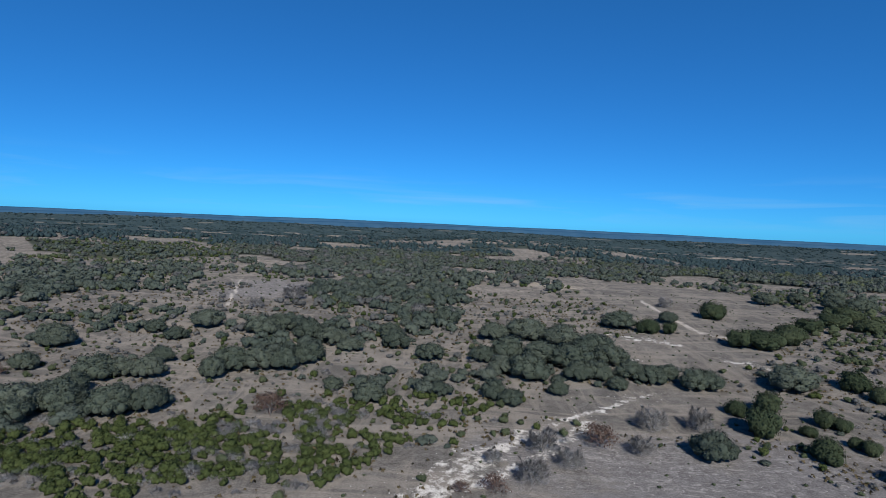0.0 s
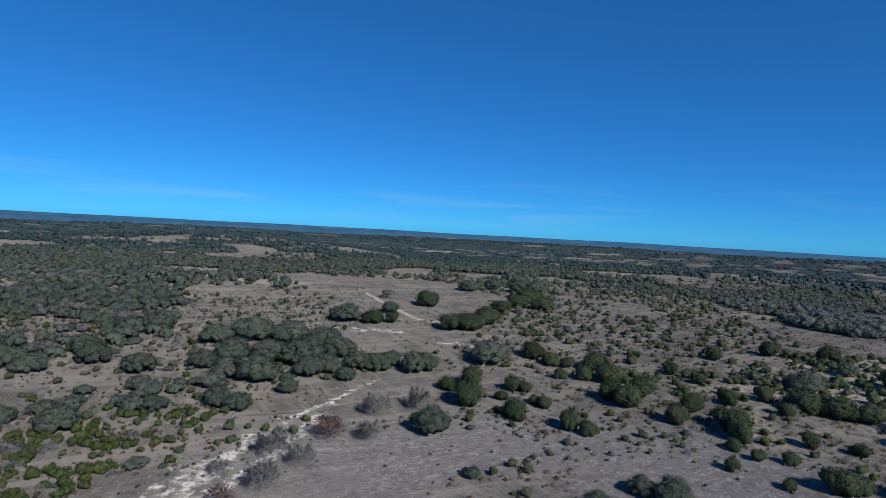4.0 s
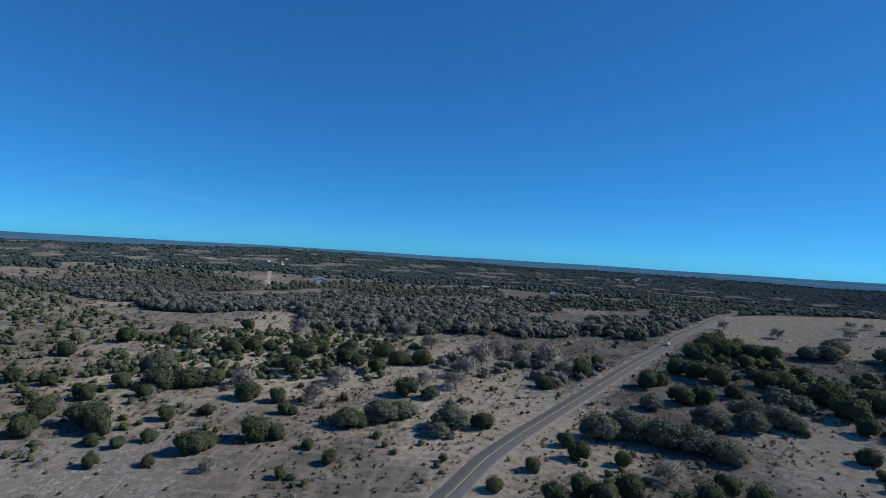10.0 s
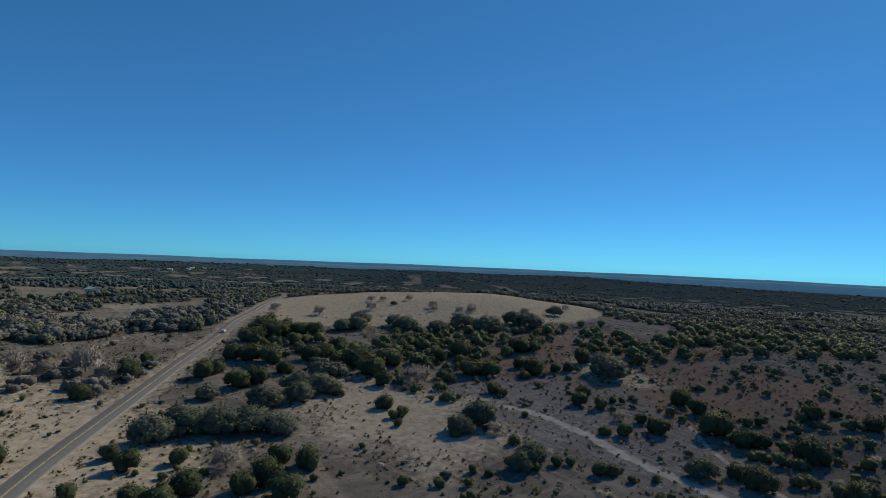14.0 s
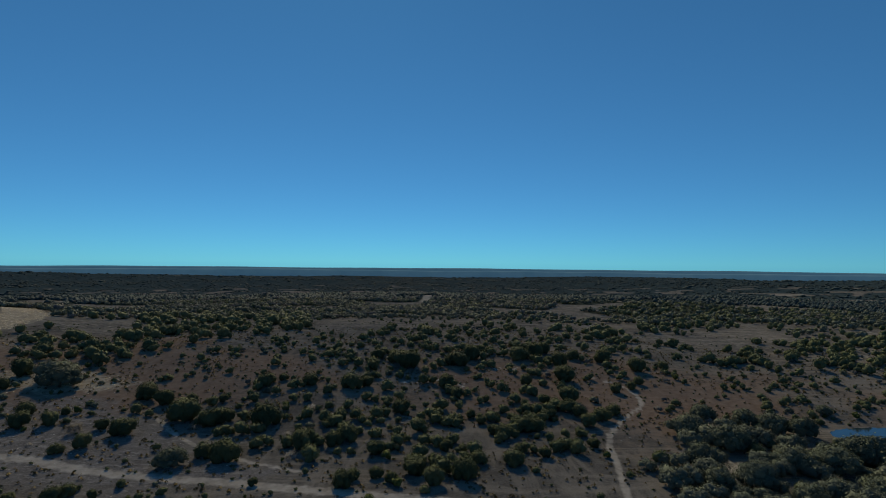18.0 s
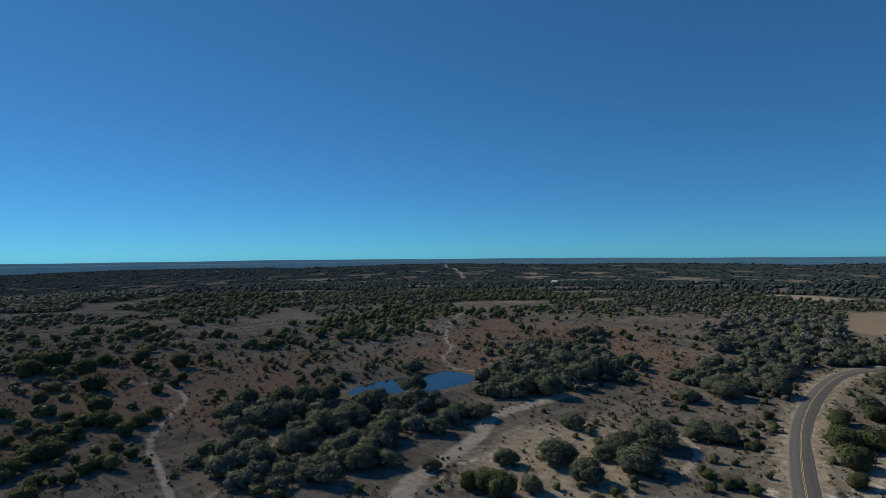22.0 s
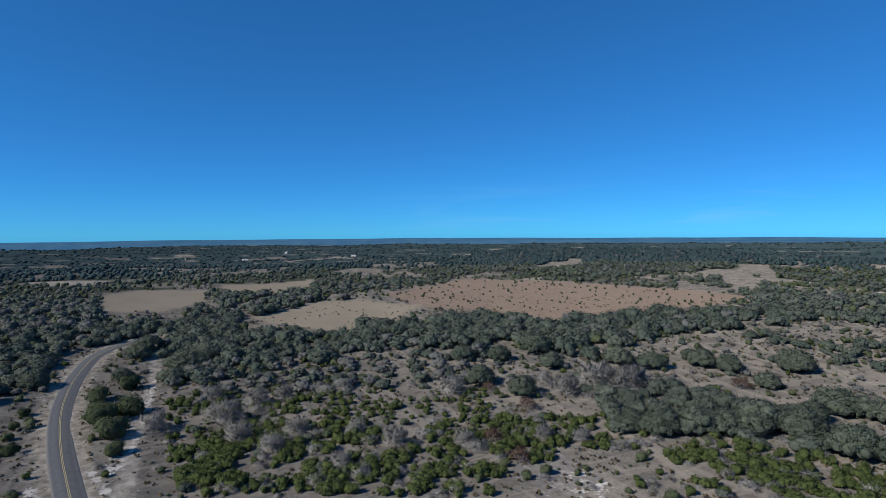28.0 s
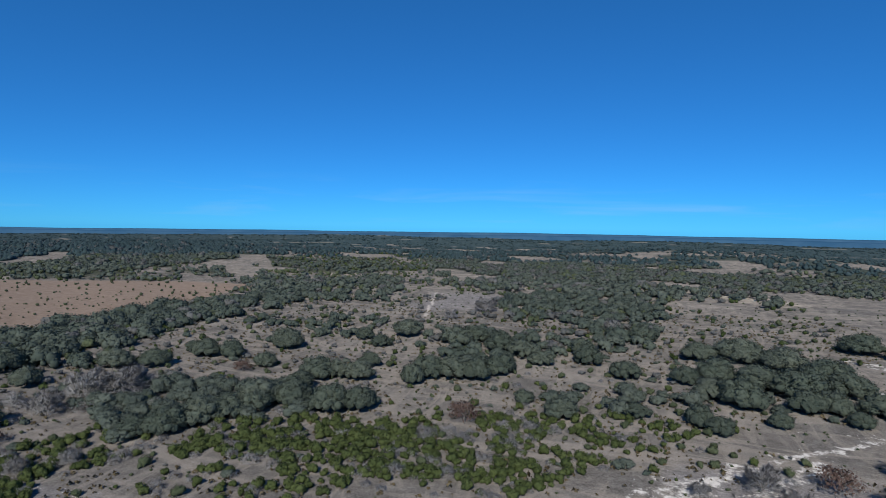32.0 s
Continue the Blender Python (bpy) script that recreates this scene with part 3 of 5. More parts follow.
def ball(rows=3, cols=6):
    """A small closed ball of triangles, radius 1."""
    v, f = [(0, 0, 1)], []
    for i in range(1, rows):
        a = math.pi * i / rows
        for j in range(cols):
            b = 2 * math.pi * (j + 0.5 * (i % 2)) / cols
            v.append((math.sin(a) * math.cos(b), math.sin(a) * math.sin(b), math.cos(a)))
    v.append((0, 0, -1))
    last = len(v) - 1
    for j in range(cols):
        k = (j + 1) % cols
        f.append((0, 1 + j, 1 + k))
        for i in range(rows - 2):
            a, b = 1 + i * cols, 1 + (i + 1) * cols
            f += [(a + j, b + j, b + k), (a + j, b + k, a + k)]
        a = 1 + (rows - 2) * cols
        f.append((last, a + k, a + j))
    return np.array(v), np.array(f)


def unit(v):
    return v / np.maximum(np.linalg.norm(v, axis=-1, keepdims=True), 1e-9)


def crown(lobes, leaves, leaf, seed, core=0.8, rows=3, cols=6, ragged=0.12, rise=0.15, turn=0.55, soft=0.75):
    """A crown of leaf clumps round lobes (x, y, z, rx, rz) with a heart in each: corners, faces and normals, which follow the lobes."""
    g = dice(seed)
    lobes = np.array(lobes, float)
    mid = np.array((lobes[:, 0].mean(), lobes[:, 1].mean(), 0.9 * lobes[:, 2].mean()))
    V, F, N = [], [], []
    if core:
        bv, bf = ball(rows, cols)
        for x, y, z, rx, rz in lobes:
            w = bv * (1 + g.normal(0, 0.12, (len(bv), 1))) * core * (rx, rx, rz) + (x, y, z)
            F.append(bf + sum(len(q) for q in V))
            V.append(w), N.append(unit(bv + 0.8 * unit(w - mid)))
    area = lobes[:, 3] * (lobes[:, 3] + lobes[:, 4])
    pick = g.choice(len(lobes), leaves, p=area / area.sum())
    d = g.normal(0, 1, (leaves, 3))
    d[:, 2] = np.where(d[:, 2] < -0.3, -d[:, 2], d[:, 2])
    d = unit(d)
    L = lobes[pick]
    c = L[:, :3] + d * np.stack([L[:, 3], L[:, 3], L[:, 4]], -1) * (1 + g.normal(0, ragged, (leaves, 1)))
    a = unit(np.cross(d, g.normal(0, 1, (leaves, 3))))
    b = np.cross(d, a)
    tip = g.normal(0, turn, (leaves, 3)) + d * 0.3 + (0, 0, rise)
    s = leaf * g.uniform(0.6, 1.4, (leaves, 1))
    tri = np.stack([c - a * s * 0.6 - b * s * 0.3, c + a * s * 0.6 - b * s * 0.3, c + (b * 0.5 + tip * 0.4) * s], 1)
    n = unit(d + 0.8 * unit(c - mid) + g.normal(0, soft, (leaves, 3)))
    back = np.einsum("ij,ij->i", np.cross(tri[:, 1] - tri[:, 0], tri[:, 2] - tri[:, 0]), n) < 0
    tri[back] = tri[back][:, ::-1]
    n0 = sum(len(q) for q in V)
    V.append(tri.reshape(-1, 3)), F.append(np.arange(3 * leaves).reshape(-1, 3) + n0), N.append(np.repeat(n, 3, axis=0))
    return np.concatenate(V), np.concatenate(F), np.concatenate(N)


def limb(V, F, a, b, r0, r1, sides=5):
    """Adds a tapered round limb from a to b."""
    a, b = Vector(a), Vector(b)
    q = (b - a).to_track_quat("Z", "Y")
    n = len(V)
    for p, r in ((a, r0), (b, r1)):
        for i in range(sides):
            t = 2 * math.pi * i / sides
            V.append(tuple(p + q @ Vector((r * math.cos(t), r * math.sin(t), 0))))
    for i in range(sides):
        j = (i + 1) % sides
        F += [(n + i, n + j, n + sides + j), (n + i, n + sides + j, n + sides + i)]


def oak_lobes(seed, many=24):
    """The lobes of an oak of radius 1, which stands about 1.25 high."""
    g = dice(seed)
    out, lean = [], g.uniform(0, 6.28)
    for i in range(many):
        a = i * 2.4 + g.uniform(-0.5, 0.5)
        r = 0.78 * math.sqrt((i + 0.5) / many) * g.uniform(0.8, 1.15) * (1 + 0.16 * math.sin(2 * a + lean))
        s = g.uniform(0.20, 0.37) * (24 / many) ** 0.4
        out.append((r * math.cos(a), r * math.sin(a), 0.8 - 0.5 * r * r + g.uniform(-0.13, 0.13), s, s * g.uniform(0.75, 1.05)))
    for i in range(many // 3):
        a = i * 18.8 / many + g.uniform(-0.3, 0.3)
        s = g.uniform(0.2, 0.3)
        out.append((0.66 * math.cos(a), 0.66 * math.sin(a), 0.38 + g.uniform(-0.08, 0.08), s, s * 0.9))
    return out


def juniper_lobes(seed):
    """The lobes of a juniper bush of radius 1, leafy down to the ground."""
    g = dice(seed)
    out = [(0, 0, 0.6, 0.68, 0.66)]
    for i in range(9):
        a, r = i * 2.4 + g.uniform(-0.5, 0.5), g.uniform(0.35, 0.62)
        s = g.uniform(0.3, 0.46)
        out.append((r * math.cos(a), r * math.sin(a), g.uniform(0.3, 1.05 - 0.5 * r), s, s * 1.15))
    return out


def make_tree(name, label, category, trunk, crown_mesh, group):
    top = tagged(new(name), label, category, group)
    part("trunk", trunk, top)
    part("crown", crown_mesh, top)
    return top


def trunk_mesh(name, seed, mat, height, radius, spread, limbs):
    g = dice(seed)
    V, F = [], []
    fork = (g.uniform(-0.05, 0.05), g.uniform(-0.05, 0.05), height * 0.45)
    limb(V, F, (0, 0, -0.08), fork, radius, radius * 0.75, 7)
    for i in range(limbs):
        a = i * 2 * math.pi / limbs + g.uniform(-0.4, 0.4)
        mid = (spread * 0.5 * math.cos(a), spread * 0.5 * math.sin(a), height * g.uniform(0.7, 0.85))
        limb(V, F, fork, mid, radius * 0.6, radius * 0.38)
        limb(V, F, mid, (spread * math.cos(a + 0.2), spread * math.sin(a + 0.2), height * g.uniform(1.0, 1.25)), radius * 0.38, radius * 0.12)
    return mesh_from(name, V, F, [mat])


def bare_parts(seed, twigs, width, up=1.25):
    """Trunk and twigs of a leafless tree of radius 1: the boughs, then a haze of fine twigs."""
    g = dice(seed)
    V, F, tips = [], [], []
    fork = (0, 0, 0.22)
    limb(V, F, (0, 0, -0.06), fork, 0.05, 0.04, 6)
    for i in range(7):
        a = i * 0.95 + g.uniform(-0.3, 0.3)
        m = Vector((0.36 * math.cos(a), 0.36 * math.sin(a), g.uniform(0.5, 0.8)))
        limb(V, F, fork, m, 0.03, 0.018, 4)
        for k in range(4):
            b = a + g.uniform(-0.9, 0.9)
            e = m + Vector((0.42 * math.cos(b), 0.42 * math.sin(b), g.uniform(0.0, 0.5)))
            limb(V, F, m, e, 0.016, 0.007, 3)
            tips += [m.lerp(e, g.uniform(0.3, 1.0)) for _ in range(4)]
    T = np.array([tuple(t) for t in tips])[g.integers(0, len(tips), twigs)]
    d = g.normal(0, 1, (twigs, 3)) + (0, 0, 0.35) + T * 0.9
    d /= np.linalg.norm(d, axis=1)[:, None]
    e = T + d * g.uniform(0.1, 0.32, (twigs, 1))
    s = np.cross(d, g.normal(0, 1, (twigs, 3)))
    s *= width / np.linalg.norm(s, axis=1)[:, None]
    tri = np.stack([T - s, T + s, e], 1).reshape(-1, 3)
    return (V, F), (tri, np.arange(3 * twigs).reshape(-1, 3), np.repeat(unit(T - (0, 0, 0.4) + g.normal(0, 0.2, T.shape)), 3, axis=0))


def twig_crown(twigs, width, seed, low=0.12):
    """A rounded haze of fine twigs of radius 1, as leafless brush shows it."""
    g = dice(seed)
    d = g.normal(0, 1, (twigs, 3))
    d[:, 2] = np.abs(d[:, 2]) * 0.9 + 0.05
    d /= np.linalg.norm(d, axis=1)[:, None]
    lump = 1 + 0.16 * np.sin(4.1 * np.arctan2(d[:, 1], d[:, 0]) + seed) + 0.12 * np.sin(7 * d[:, 2] + seed)
    a = d * (g.uniform(0.5, 0.9, (twigs, 1)) * lump[:, None])
    w = d + g.normal(0, 0.45, (twigs, 3)) + (0, 0, 0.25)
    w /= np.linalg.norm(w, axis=1)[:, None]
    b = a + w * g.uniform(0.10, 0.22, (twigs, 1))
    s = np.cross(w, g.normal(0, 1, (twigs, 3)))
    s *= width / np.linalg.norm(s, axis=1)[:, None]
    tri = np.stack([a - s, a + s, b], 1)
    n = unit(d + (0, 0, 0.3) + g.normal(0, 0.3, (twigs, 3)))
    back = np.einsum("ij,ij->i", np.cross(tri[:, 1] - tri[:, 0], tri[:, 2] - tri[:, 0]), n) < 0
    tri[back] = tri[back][:, ::-1]
    return tri.reshape(-1, 3) * (1, 1, 0.95) + (0, 0, low), np.arange(3 * twigs).reshape(-1, 3), np.repeat(n, 3, axis=0)


oaks, junipers, bares, rusties = [], [], [], []
for i in range(4):
    v, f, n = crown(oak_lobes(10 + i), 4400, 0.06, 20 + i, core=0.8, rows=4, cols=7, ragged=0.2)
    oaks.append(make_tree("live_oak", "broad grey-green live oak with a rounded crown on dry ground", "tree",
                          trunk_mesh("oak_trunk", 30 + i, OAK_BARK, 0.75, 0.06, 0.5, 5), mesh_from("oak_crown", v, f, [OAK_LEAF], smooth_shade=True, normals=n), "live oaks"))
    v, f, n = crown(juniper_lobes(40 + i), 2100, 0.085, 50 + i, core=0.82, rows=4, cols=7, ragged=0.16, rise=0.4, soft=0.5)
    junipers.append(make_tree("juniper_bush", "dense dark green juniper bush, leafy to the ground", "bush",
                              trunk_mesh("juniper_trunk", 60 + i, OAK_BARK, 0.6, 0.07, 0.3, 3), mesh_from("juniper_crown", v, f, [JUNIPER_LEAF], smooth_shade=True, normals=n), "juniper bushes"))
for i in range(3):
    (v, f), (tv, tf, tn) = bare_parts(70 + i, 1300, 0.011)
    cv, cf, cn = twig_crown(2000, 0.012, 76 + i, 0.2)
    tv, tf, tn = np.concatenate([tv, cv * (0.95, 0.95, 1.1)]), np.concatenate([tf, cf + len(tv)]), np.concatenate([tn, cn])
    bares.append(make_tree("bare_tree", "leafless grey winter tree with fine twigs", "tree", mesh_from("bare_trunk", v, f, [GREY_BARK]), mesh_from("bare_twigs", tv, tf, [TWIG], smooth_shade=True, normals=tn), "leafless trees"))
for i in range(2):
    v, f, n = crown(oak_lobes(80 + i), 1100, 0.075, 82 + i, core=0, ragged=0.3)
    rusties.append(make_tree("dead_leaf_tree", "small tree holding rust-brown dead leaves", "tree", trunk_mesh("rusty_trunk", 84 + i, GREY_BARK, 0.75, 0.05, 0.5, 6),
                             mesh_from("rusty_crown", v, f, [RUST_LEAF], smooth_shade=True, normals=n), "rust-brown trees"))
for tree in oaks + junipers + bares + rusties:
    me = tree.children[1].data
    g = dice(len(me.vertices))
    co = np.empty(3 * len(me.vertices))
    me.vertices.foreach_get("co", co)
    x, y, z = co.reshape(-1, 3).T
    at = me.attributes.new("tint", "FLOAT", "POINT")
    at.data.foreach_set("value", np.clip(0.52 + 0.3 * wave(x, y + z, 0.7, 3) + g.normal(0, 0.12, len(x)), 0, 1).astype(np.float32))
STOCK = {"oak": oaks, "juniper": junipers, "bare": bares, "rusty": rusties}

# x, y and half width of each
PLACED = (
    ("oak", ((-142, 205, 7.5), (-135, 180, 4.8), (-109, 175, 7.6), (-102, 178, 5.5), (-94, 179, 6.4), (-98, 196, 5.0), (-111, 145, 8.2), (-101, 149, 7.7), (-88, 148, 7.6), (-80, 153, 6.3), (-75, 184, 5.7), (-72, 192, 6.9), (-63, 196, 8.0), (-55, 196, 7.0), (-48, 204, 7.3), (-107, 225, 5.2), (-119, 233, 5.3), (-102, 243, 8.1), (-76, 236, 8.4), (-69, 242, 7.4), (-54, 232, 8.3), (-44, 227, 7.0), (-35, 221, 5.7), (-18, 230, 6.5), (-21, 241, 6.2), (-3, 218, 6.5), (3, 269, 7.5), (-34, 180, 3.7), (-21, 170, 6.1), (1, 176, 4.1), (18, 176, 5.4), (23, 170, 4.8), (40, 182, 4.2),)),
    ("oak", ((24, 248, 7.6), (28, 224, 8.0), (39, 250, 10.2), (41, 218, 10.0), (53, 243, 11.2), (51, 212, 9.8), (64, 228, 10.5), (68, 219, 8.9), (24, 204, 6.3), (32, 197, 8.1), (17, 217, 5.6), (88, 275, 9.8), (50, 197, 6.1), (58, 200, 6.1), (71, 202, 6.2), (77, 198, 6.1), (84, 203, 5.2), (90, 193, 6.9), (95, 193, 5.9), (62, 190, 4.4), (117, 286, 5.5), (124, 193, 10.4), (70, 137, 6.0), (204, 350, 8.0), (224, 350, 7.1), (261, 370, 7.5), (244, 324, 9.9), (236, 332, 10.1),)),
    ("oak", ((67, 109, 2.4), (102, 82, 5.0), (99, 88, 3.7), (84, 86, 3.7),)),
    ("juniper", ((100, 266, 6.8), (110, 265, 4.7), (91, 154, 6.8), (101, 169, 6.1), (92, 169, 4.3), (113, 160, 4.1), (116, 157, 3.1), (104, 153, 2.8), (99, 138, 5.0), (112, 146, 2.6), (113, 142, 3.3), (144, 191, 5.9), (146, 181, 4.6), (132, 243, 7.5), (141, 241, 9.8), (154, 246, 7.5), (162, 256, 7.8), (179, 269, 8.2), (199, 282, 8.6), (214, 292, 8.9), (210, 271, 8.3), (146, 299, 9.1),)),
    ("bare", ((32, 129, 4.0), (22, 121, 4.4), (52, 138, 3.9), (27, 137, 5.0), (131, 325, 5.0), (61, 156, 5.6), (75, 156, 4.8), (14, 130, 2.7), (-81, 307, 7.8), (-93, 281, 4.3), (-11, 284, 5.8),)),
    ("rusty", ((43, 142, 5.5), (13, 116, 3.6), (-47, 156, 6.0), (6, 115, 2.4),)),
    ("juniper", ((109, 125, 4.2), (111, 119, 3.1), (100, 140, 4.3), (139, 132, 5.9), (139, 140, 5.0), (151, 177, 3.5), (139, 166, 3.3), (147, 162, 4.4), (154, 157, 6.7), (152, 139, 6.3), (161, 171, 7.1), (143, 116, 4.5), (155, 106, 6.6), (150, 100, 5.4), (142, 96, 2.6), (130, 88, 2.5), (142, 89, 2.5), (148, 84, 2.7), (134, 76, 2.3), (165, 89, 3.7), (143, 70, 4.7), (147, 68, 3.9), (193, 75, 5.4),)),
    ("juniper", ((156, 58, 5.5), (158, 53, 3.9), (193, 64, 3.8), (154, 42, 2.5), (181, 58, 3.1), (181, 55, 2.2), (199, 42, 1.8), (175, 33, 4.6), (208, 21, 6.0), (134, 43, 2.0), (145, 34, 2.7), (157, 122, 4.5), (174, 121, 4.3), (190, 119, 3.9), (195, 107, 7.7), (199, 100, 7.6), (203, 92, 5.4), (183, 107, 3.2), (253, 97, 5.1), (258, 91, 3.8), (227, 71, 6.6), (251, 72, 7.1), (260, 68, 6.0), (268, 55, 4.8), (246, 52, 6.6), (243, 46, 4.3),)),
    ("juniper", ((260, 38, 6.6), (251, 29, 6.3), (253, 19, 6.1), (238, 37, 5.1), (245, 104, 6.4), (185, 141, 3.5), (173, 80, 2.8), (184, 153, 3.6), (215, 158, 4.7), (265, 138, 5.9), (245, 152, 5.7), (293, 116, 4.5),)),
    ("oak", ((174, 36, 5.5), (181, 26, 6.2), (186, 20, 5.4), (206, 12, 4.1), (246, 121, 4.7), (215, 119, 7.3),)),
    ("bare", ((134, 61, 2.9), (195, 52, 5.5), (219, 49, 6.0), (206, 82, 6.3), (291, 87, 6.9), (185, 106, 3.2), (313, 33, 7.7),)),
    ("oak", ((179, 3, 6.3), (172, 7, 4.3), (205, -103, 7.7), (200, -109, 6.5), (196, -112, 5.5), (214, -71, 5.1),)),
    ("juniper", ((182, -7, 4.5), (191, -113, 2.7), (222, -85, 6.4), (224, -94, 5.3), (240, -77, 5.8), (245, -85, 4.7), (262, -98, 6.3), (256, -104, 7.3), (249, -110, 7.1), (231, -109, 4.4), (253, -52, 6.2), (271, -63, 4.0), (232, -33, 4.6),)),
    ("juniper", ((299, -124, 8.5), (300, -135, 9.9), (298, -119, 7.1), (316, -134, 9.0), (306, -143, 8.7), (297, -149, 8.3), (293, -155, 6.2), (244, -128, 5.7), (245, -136, 6.8), (255, -149, 5.9), (279, -136, 5.2),)),
    ("bare", ((259, -8, 7.8), (272, -16, 6.8), (237, -1, 7.1), (268, -40, 7.9), (252, -45, 6.2), (224, 15, 4.5), (220, 3, 5.5), (285, 17, 7.2), (264, -26, 5.2), (389, -174, 5.5),)),
    ("oak", ((103, -119, 4.6), (135, -126, 5.4), (137, -135, 4.7), (142, -222, 8.8), (305, -194, 8.2), (296, -176, 6.9), (279, -211, 8.7), (256, -218, 8.3), (258, -238, 8.6), (241, -244, 10.0), (243, -270, 8.7), (233, -273, 10.2), (253, -324, 6.7),)),
    ("juniper", ((133, -122, 2.6), (170, -120, 4.2), (159, -116, 2.5), (159, -120, 2.8), (152, -113, 1.9), (117, -132, 2.4), (115, -88, 2.0), (109, -95, 1.8), (110, -108, 1.9), (106, -110, 1.6), (99, -130, 2.1), (97, -134, 1.9), (88, -135, 2.9), (86, -138, 2.5), (160, -167, 3.9), (155, -167, 2.7), (168, -195, 3.0), (134, -192, 3.7), (129, -182, 4.1), (121, -184, 3.4), (122, -194, 2.0), (105, -163, 2.6),)),
    ("juniper", ((100, -167, 3.4), (103, -182, 2.7), (165, -213, 3.1), (161, -218, 3.5), (164, -233, 5.2), (185, -178, 7.5), (181, -185, 6.3), (183, -163, 3.6), (218, -156, 8.1), (209, -140, 7.6), (226, -142, 9.4), (214, -198, 8.6), (212, -181, 5.5), (200, -227, 7.2), (181, -206, 3.9), (171, -205, 7.5), (194, -136, 4.7),)),
    ("bare", ((109, -178, 2.8), (189, -150, 8.4), (374, -247, 4.1), (368, -254, 3.6), (310, -259, 3.6), (295, -282, 4.0), (265, -305, 3.8), (127, -134, 3.5),)),
    ("juniper", ((72, -190, 5.0), (69, -194, 4.1), (54, -192, 6.0), (82, -193, 7.2), (37, -172, 4.4), (57, -161, 5.1), (64, -164, 3.5), (94, -178, 4.8), (96, -209, 4.5), (105, -214, 5.2), (88, -214, 2.5), (76, -213, 2.2), (64, -226, 4.1), (59, -234, 2.4), (47, -229, 4.1), (44, -145, 1.5), (69, -132, 1.8), (80, -138, 1.5), (56, -135, 1.4), (21, -144, 3.6), (19, -149, 2.2), (13, -150, 2.3), (9, -147, 2.2), (3, -152, 3.7),)),
    ("juniper", ((-2, -146, 3.6), (-10, -149, 4.3), (-15, -160, 3.1), (-6, -169, 2.5), (15, -167, 3.4), (28, -174, 3.5), (25, -178, 4.5), (-22, -185, 2.5), (-19, -195, 2.4), (-23, -218, 2.1), (-16, -202, 2.5), (-12, -222, 3.2), (-8, -232, 4.5), (-25, -181, 3.5), (-33, -188, 4.5), (-37, -189, 3.6), (-44, -200, 2.8), (-41, -171, 2.4), (-25, -159, 3.8), (-28, -168, 2.4), (-35, -165, 2.3), (-52, -206, 3.9), (-55, -202, 3.8),)),
    ("juniper", ((-56, -192, 3.6), (-55, -217, 5.1), (-62, -197, 3.7), (-68, -203, 3.3), (-52, -174, 2.4), (-78, -229, 3.2), (-91, -240, 2.8), (-86, -234, 2.7), (-45, -215, 3.1), (-60, -244, 5.7), (-42, -238, 3.4), (-45, -275, 5.9), (-54, -281, 5.4), (-60, -288, 4.1), (-63, -265, 5.0), (-72, -276, 3.9), (-85, -270, 5.0), (-97, -258, 4.7), (-111, -261, 3.6), (30, -227, 5.2), (24, -230, 3.5), (9, -203, 4.0), (24, -251, 3.8),)),
    ("juniper", ((23, -267, 4.0), (14, -261, 5.2), (9, -255, 7.6), (-22, -274, 5.3), (-14, -262, 6.4),)),
    ("oak", ((70, -157, 4.6),)),
    ("oak", ((-143, -154, 6.5), (-146, -203, 3.4), (-177, -192, 5.6), (-127, -99, 4.0), (-138, -89, 6.2), (-134, -77, 5.5), (-152, -82, 4.4), (-118, -84, 3.6), (-185, -147, 5.8), (-189, -138, 7.0), (-195, -129, 7.1), (-225, -133, 7.9), (-238, -131, 8.2), (-234, -148, 8.4), (-147, -137, 4.9), (-153, -132, 5.0), (-170, -103, 4.5), (-160, -80, 7.2), (-174, -76, 8.6), (-152, -71, 6.8), (-194, -69, 6.2), (-195, -63, 6.1),)),
    ("oak", ((-85, -183, 5.6), (-79, -160, 5.8), (-93, -170, 6.5), (-86, -145, 5.8), (-103, -156, 6.6), (-93, -134, 5.1), (-114, -154, 7.0), (-128, -161, 6.6), (-115, -138, 6.7), (-95, -124, 5.7), (-98, -198, 5.4), (-110, -191, 5.6), (-101, -120, 4.4), (-128, -143, 4.5), (-116, -186, 5.7), (-76, -144, 4.7), (-123, -181, 5.8), (-108, -110, 3.0), (-131, -131, 4.5),)),
    ("juniper", ((-110, -92, 4.9), (-109, -86, 4.8), (-107, -96, 3.2), (-123, -68, 2.5), (-219, -58, 2.2), (-233, -59, 2.4), (-193, -52, 2.5), (-158, -49, 2.5), (-159, -43, 2.0), (-153, -52, 2.0), (-124, -60, 2.1), (-132, -68, 1.9), (-136, -37, 2.1), (-251, -29, 4.8), (-240, -38, 4.7), (-216, -25, 6.2), (-210, -32, 6.1), (-195, -28, 5.7), (-181, -25, 3.5), (-221, -35, 4.3),)),
    ("oak", ((-296, -30, 7.0), (-308, -26, 7.2), (-266, -33, 4.5), (-255, -85, 6.7), (-265, -63, 6.7), (-249, -78, 7.8), (-234, -88, 5.0), (-253, -14, 5.8), (-271, -8, 9.9), (-281, -1, 8.9),)),
    ("bare", ((-194, -16, 5.5), (-191, 5, 6.8), (-173, 8, 5.3), (-170, 24, 4.3), (-206, 16, 5.3), (-208, 25, 4.4), (-219, 1, 4.9),)),
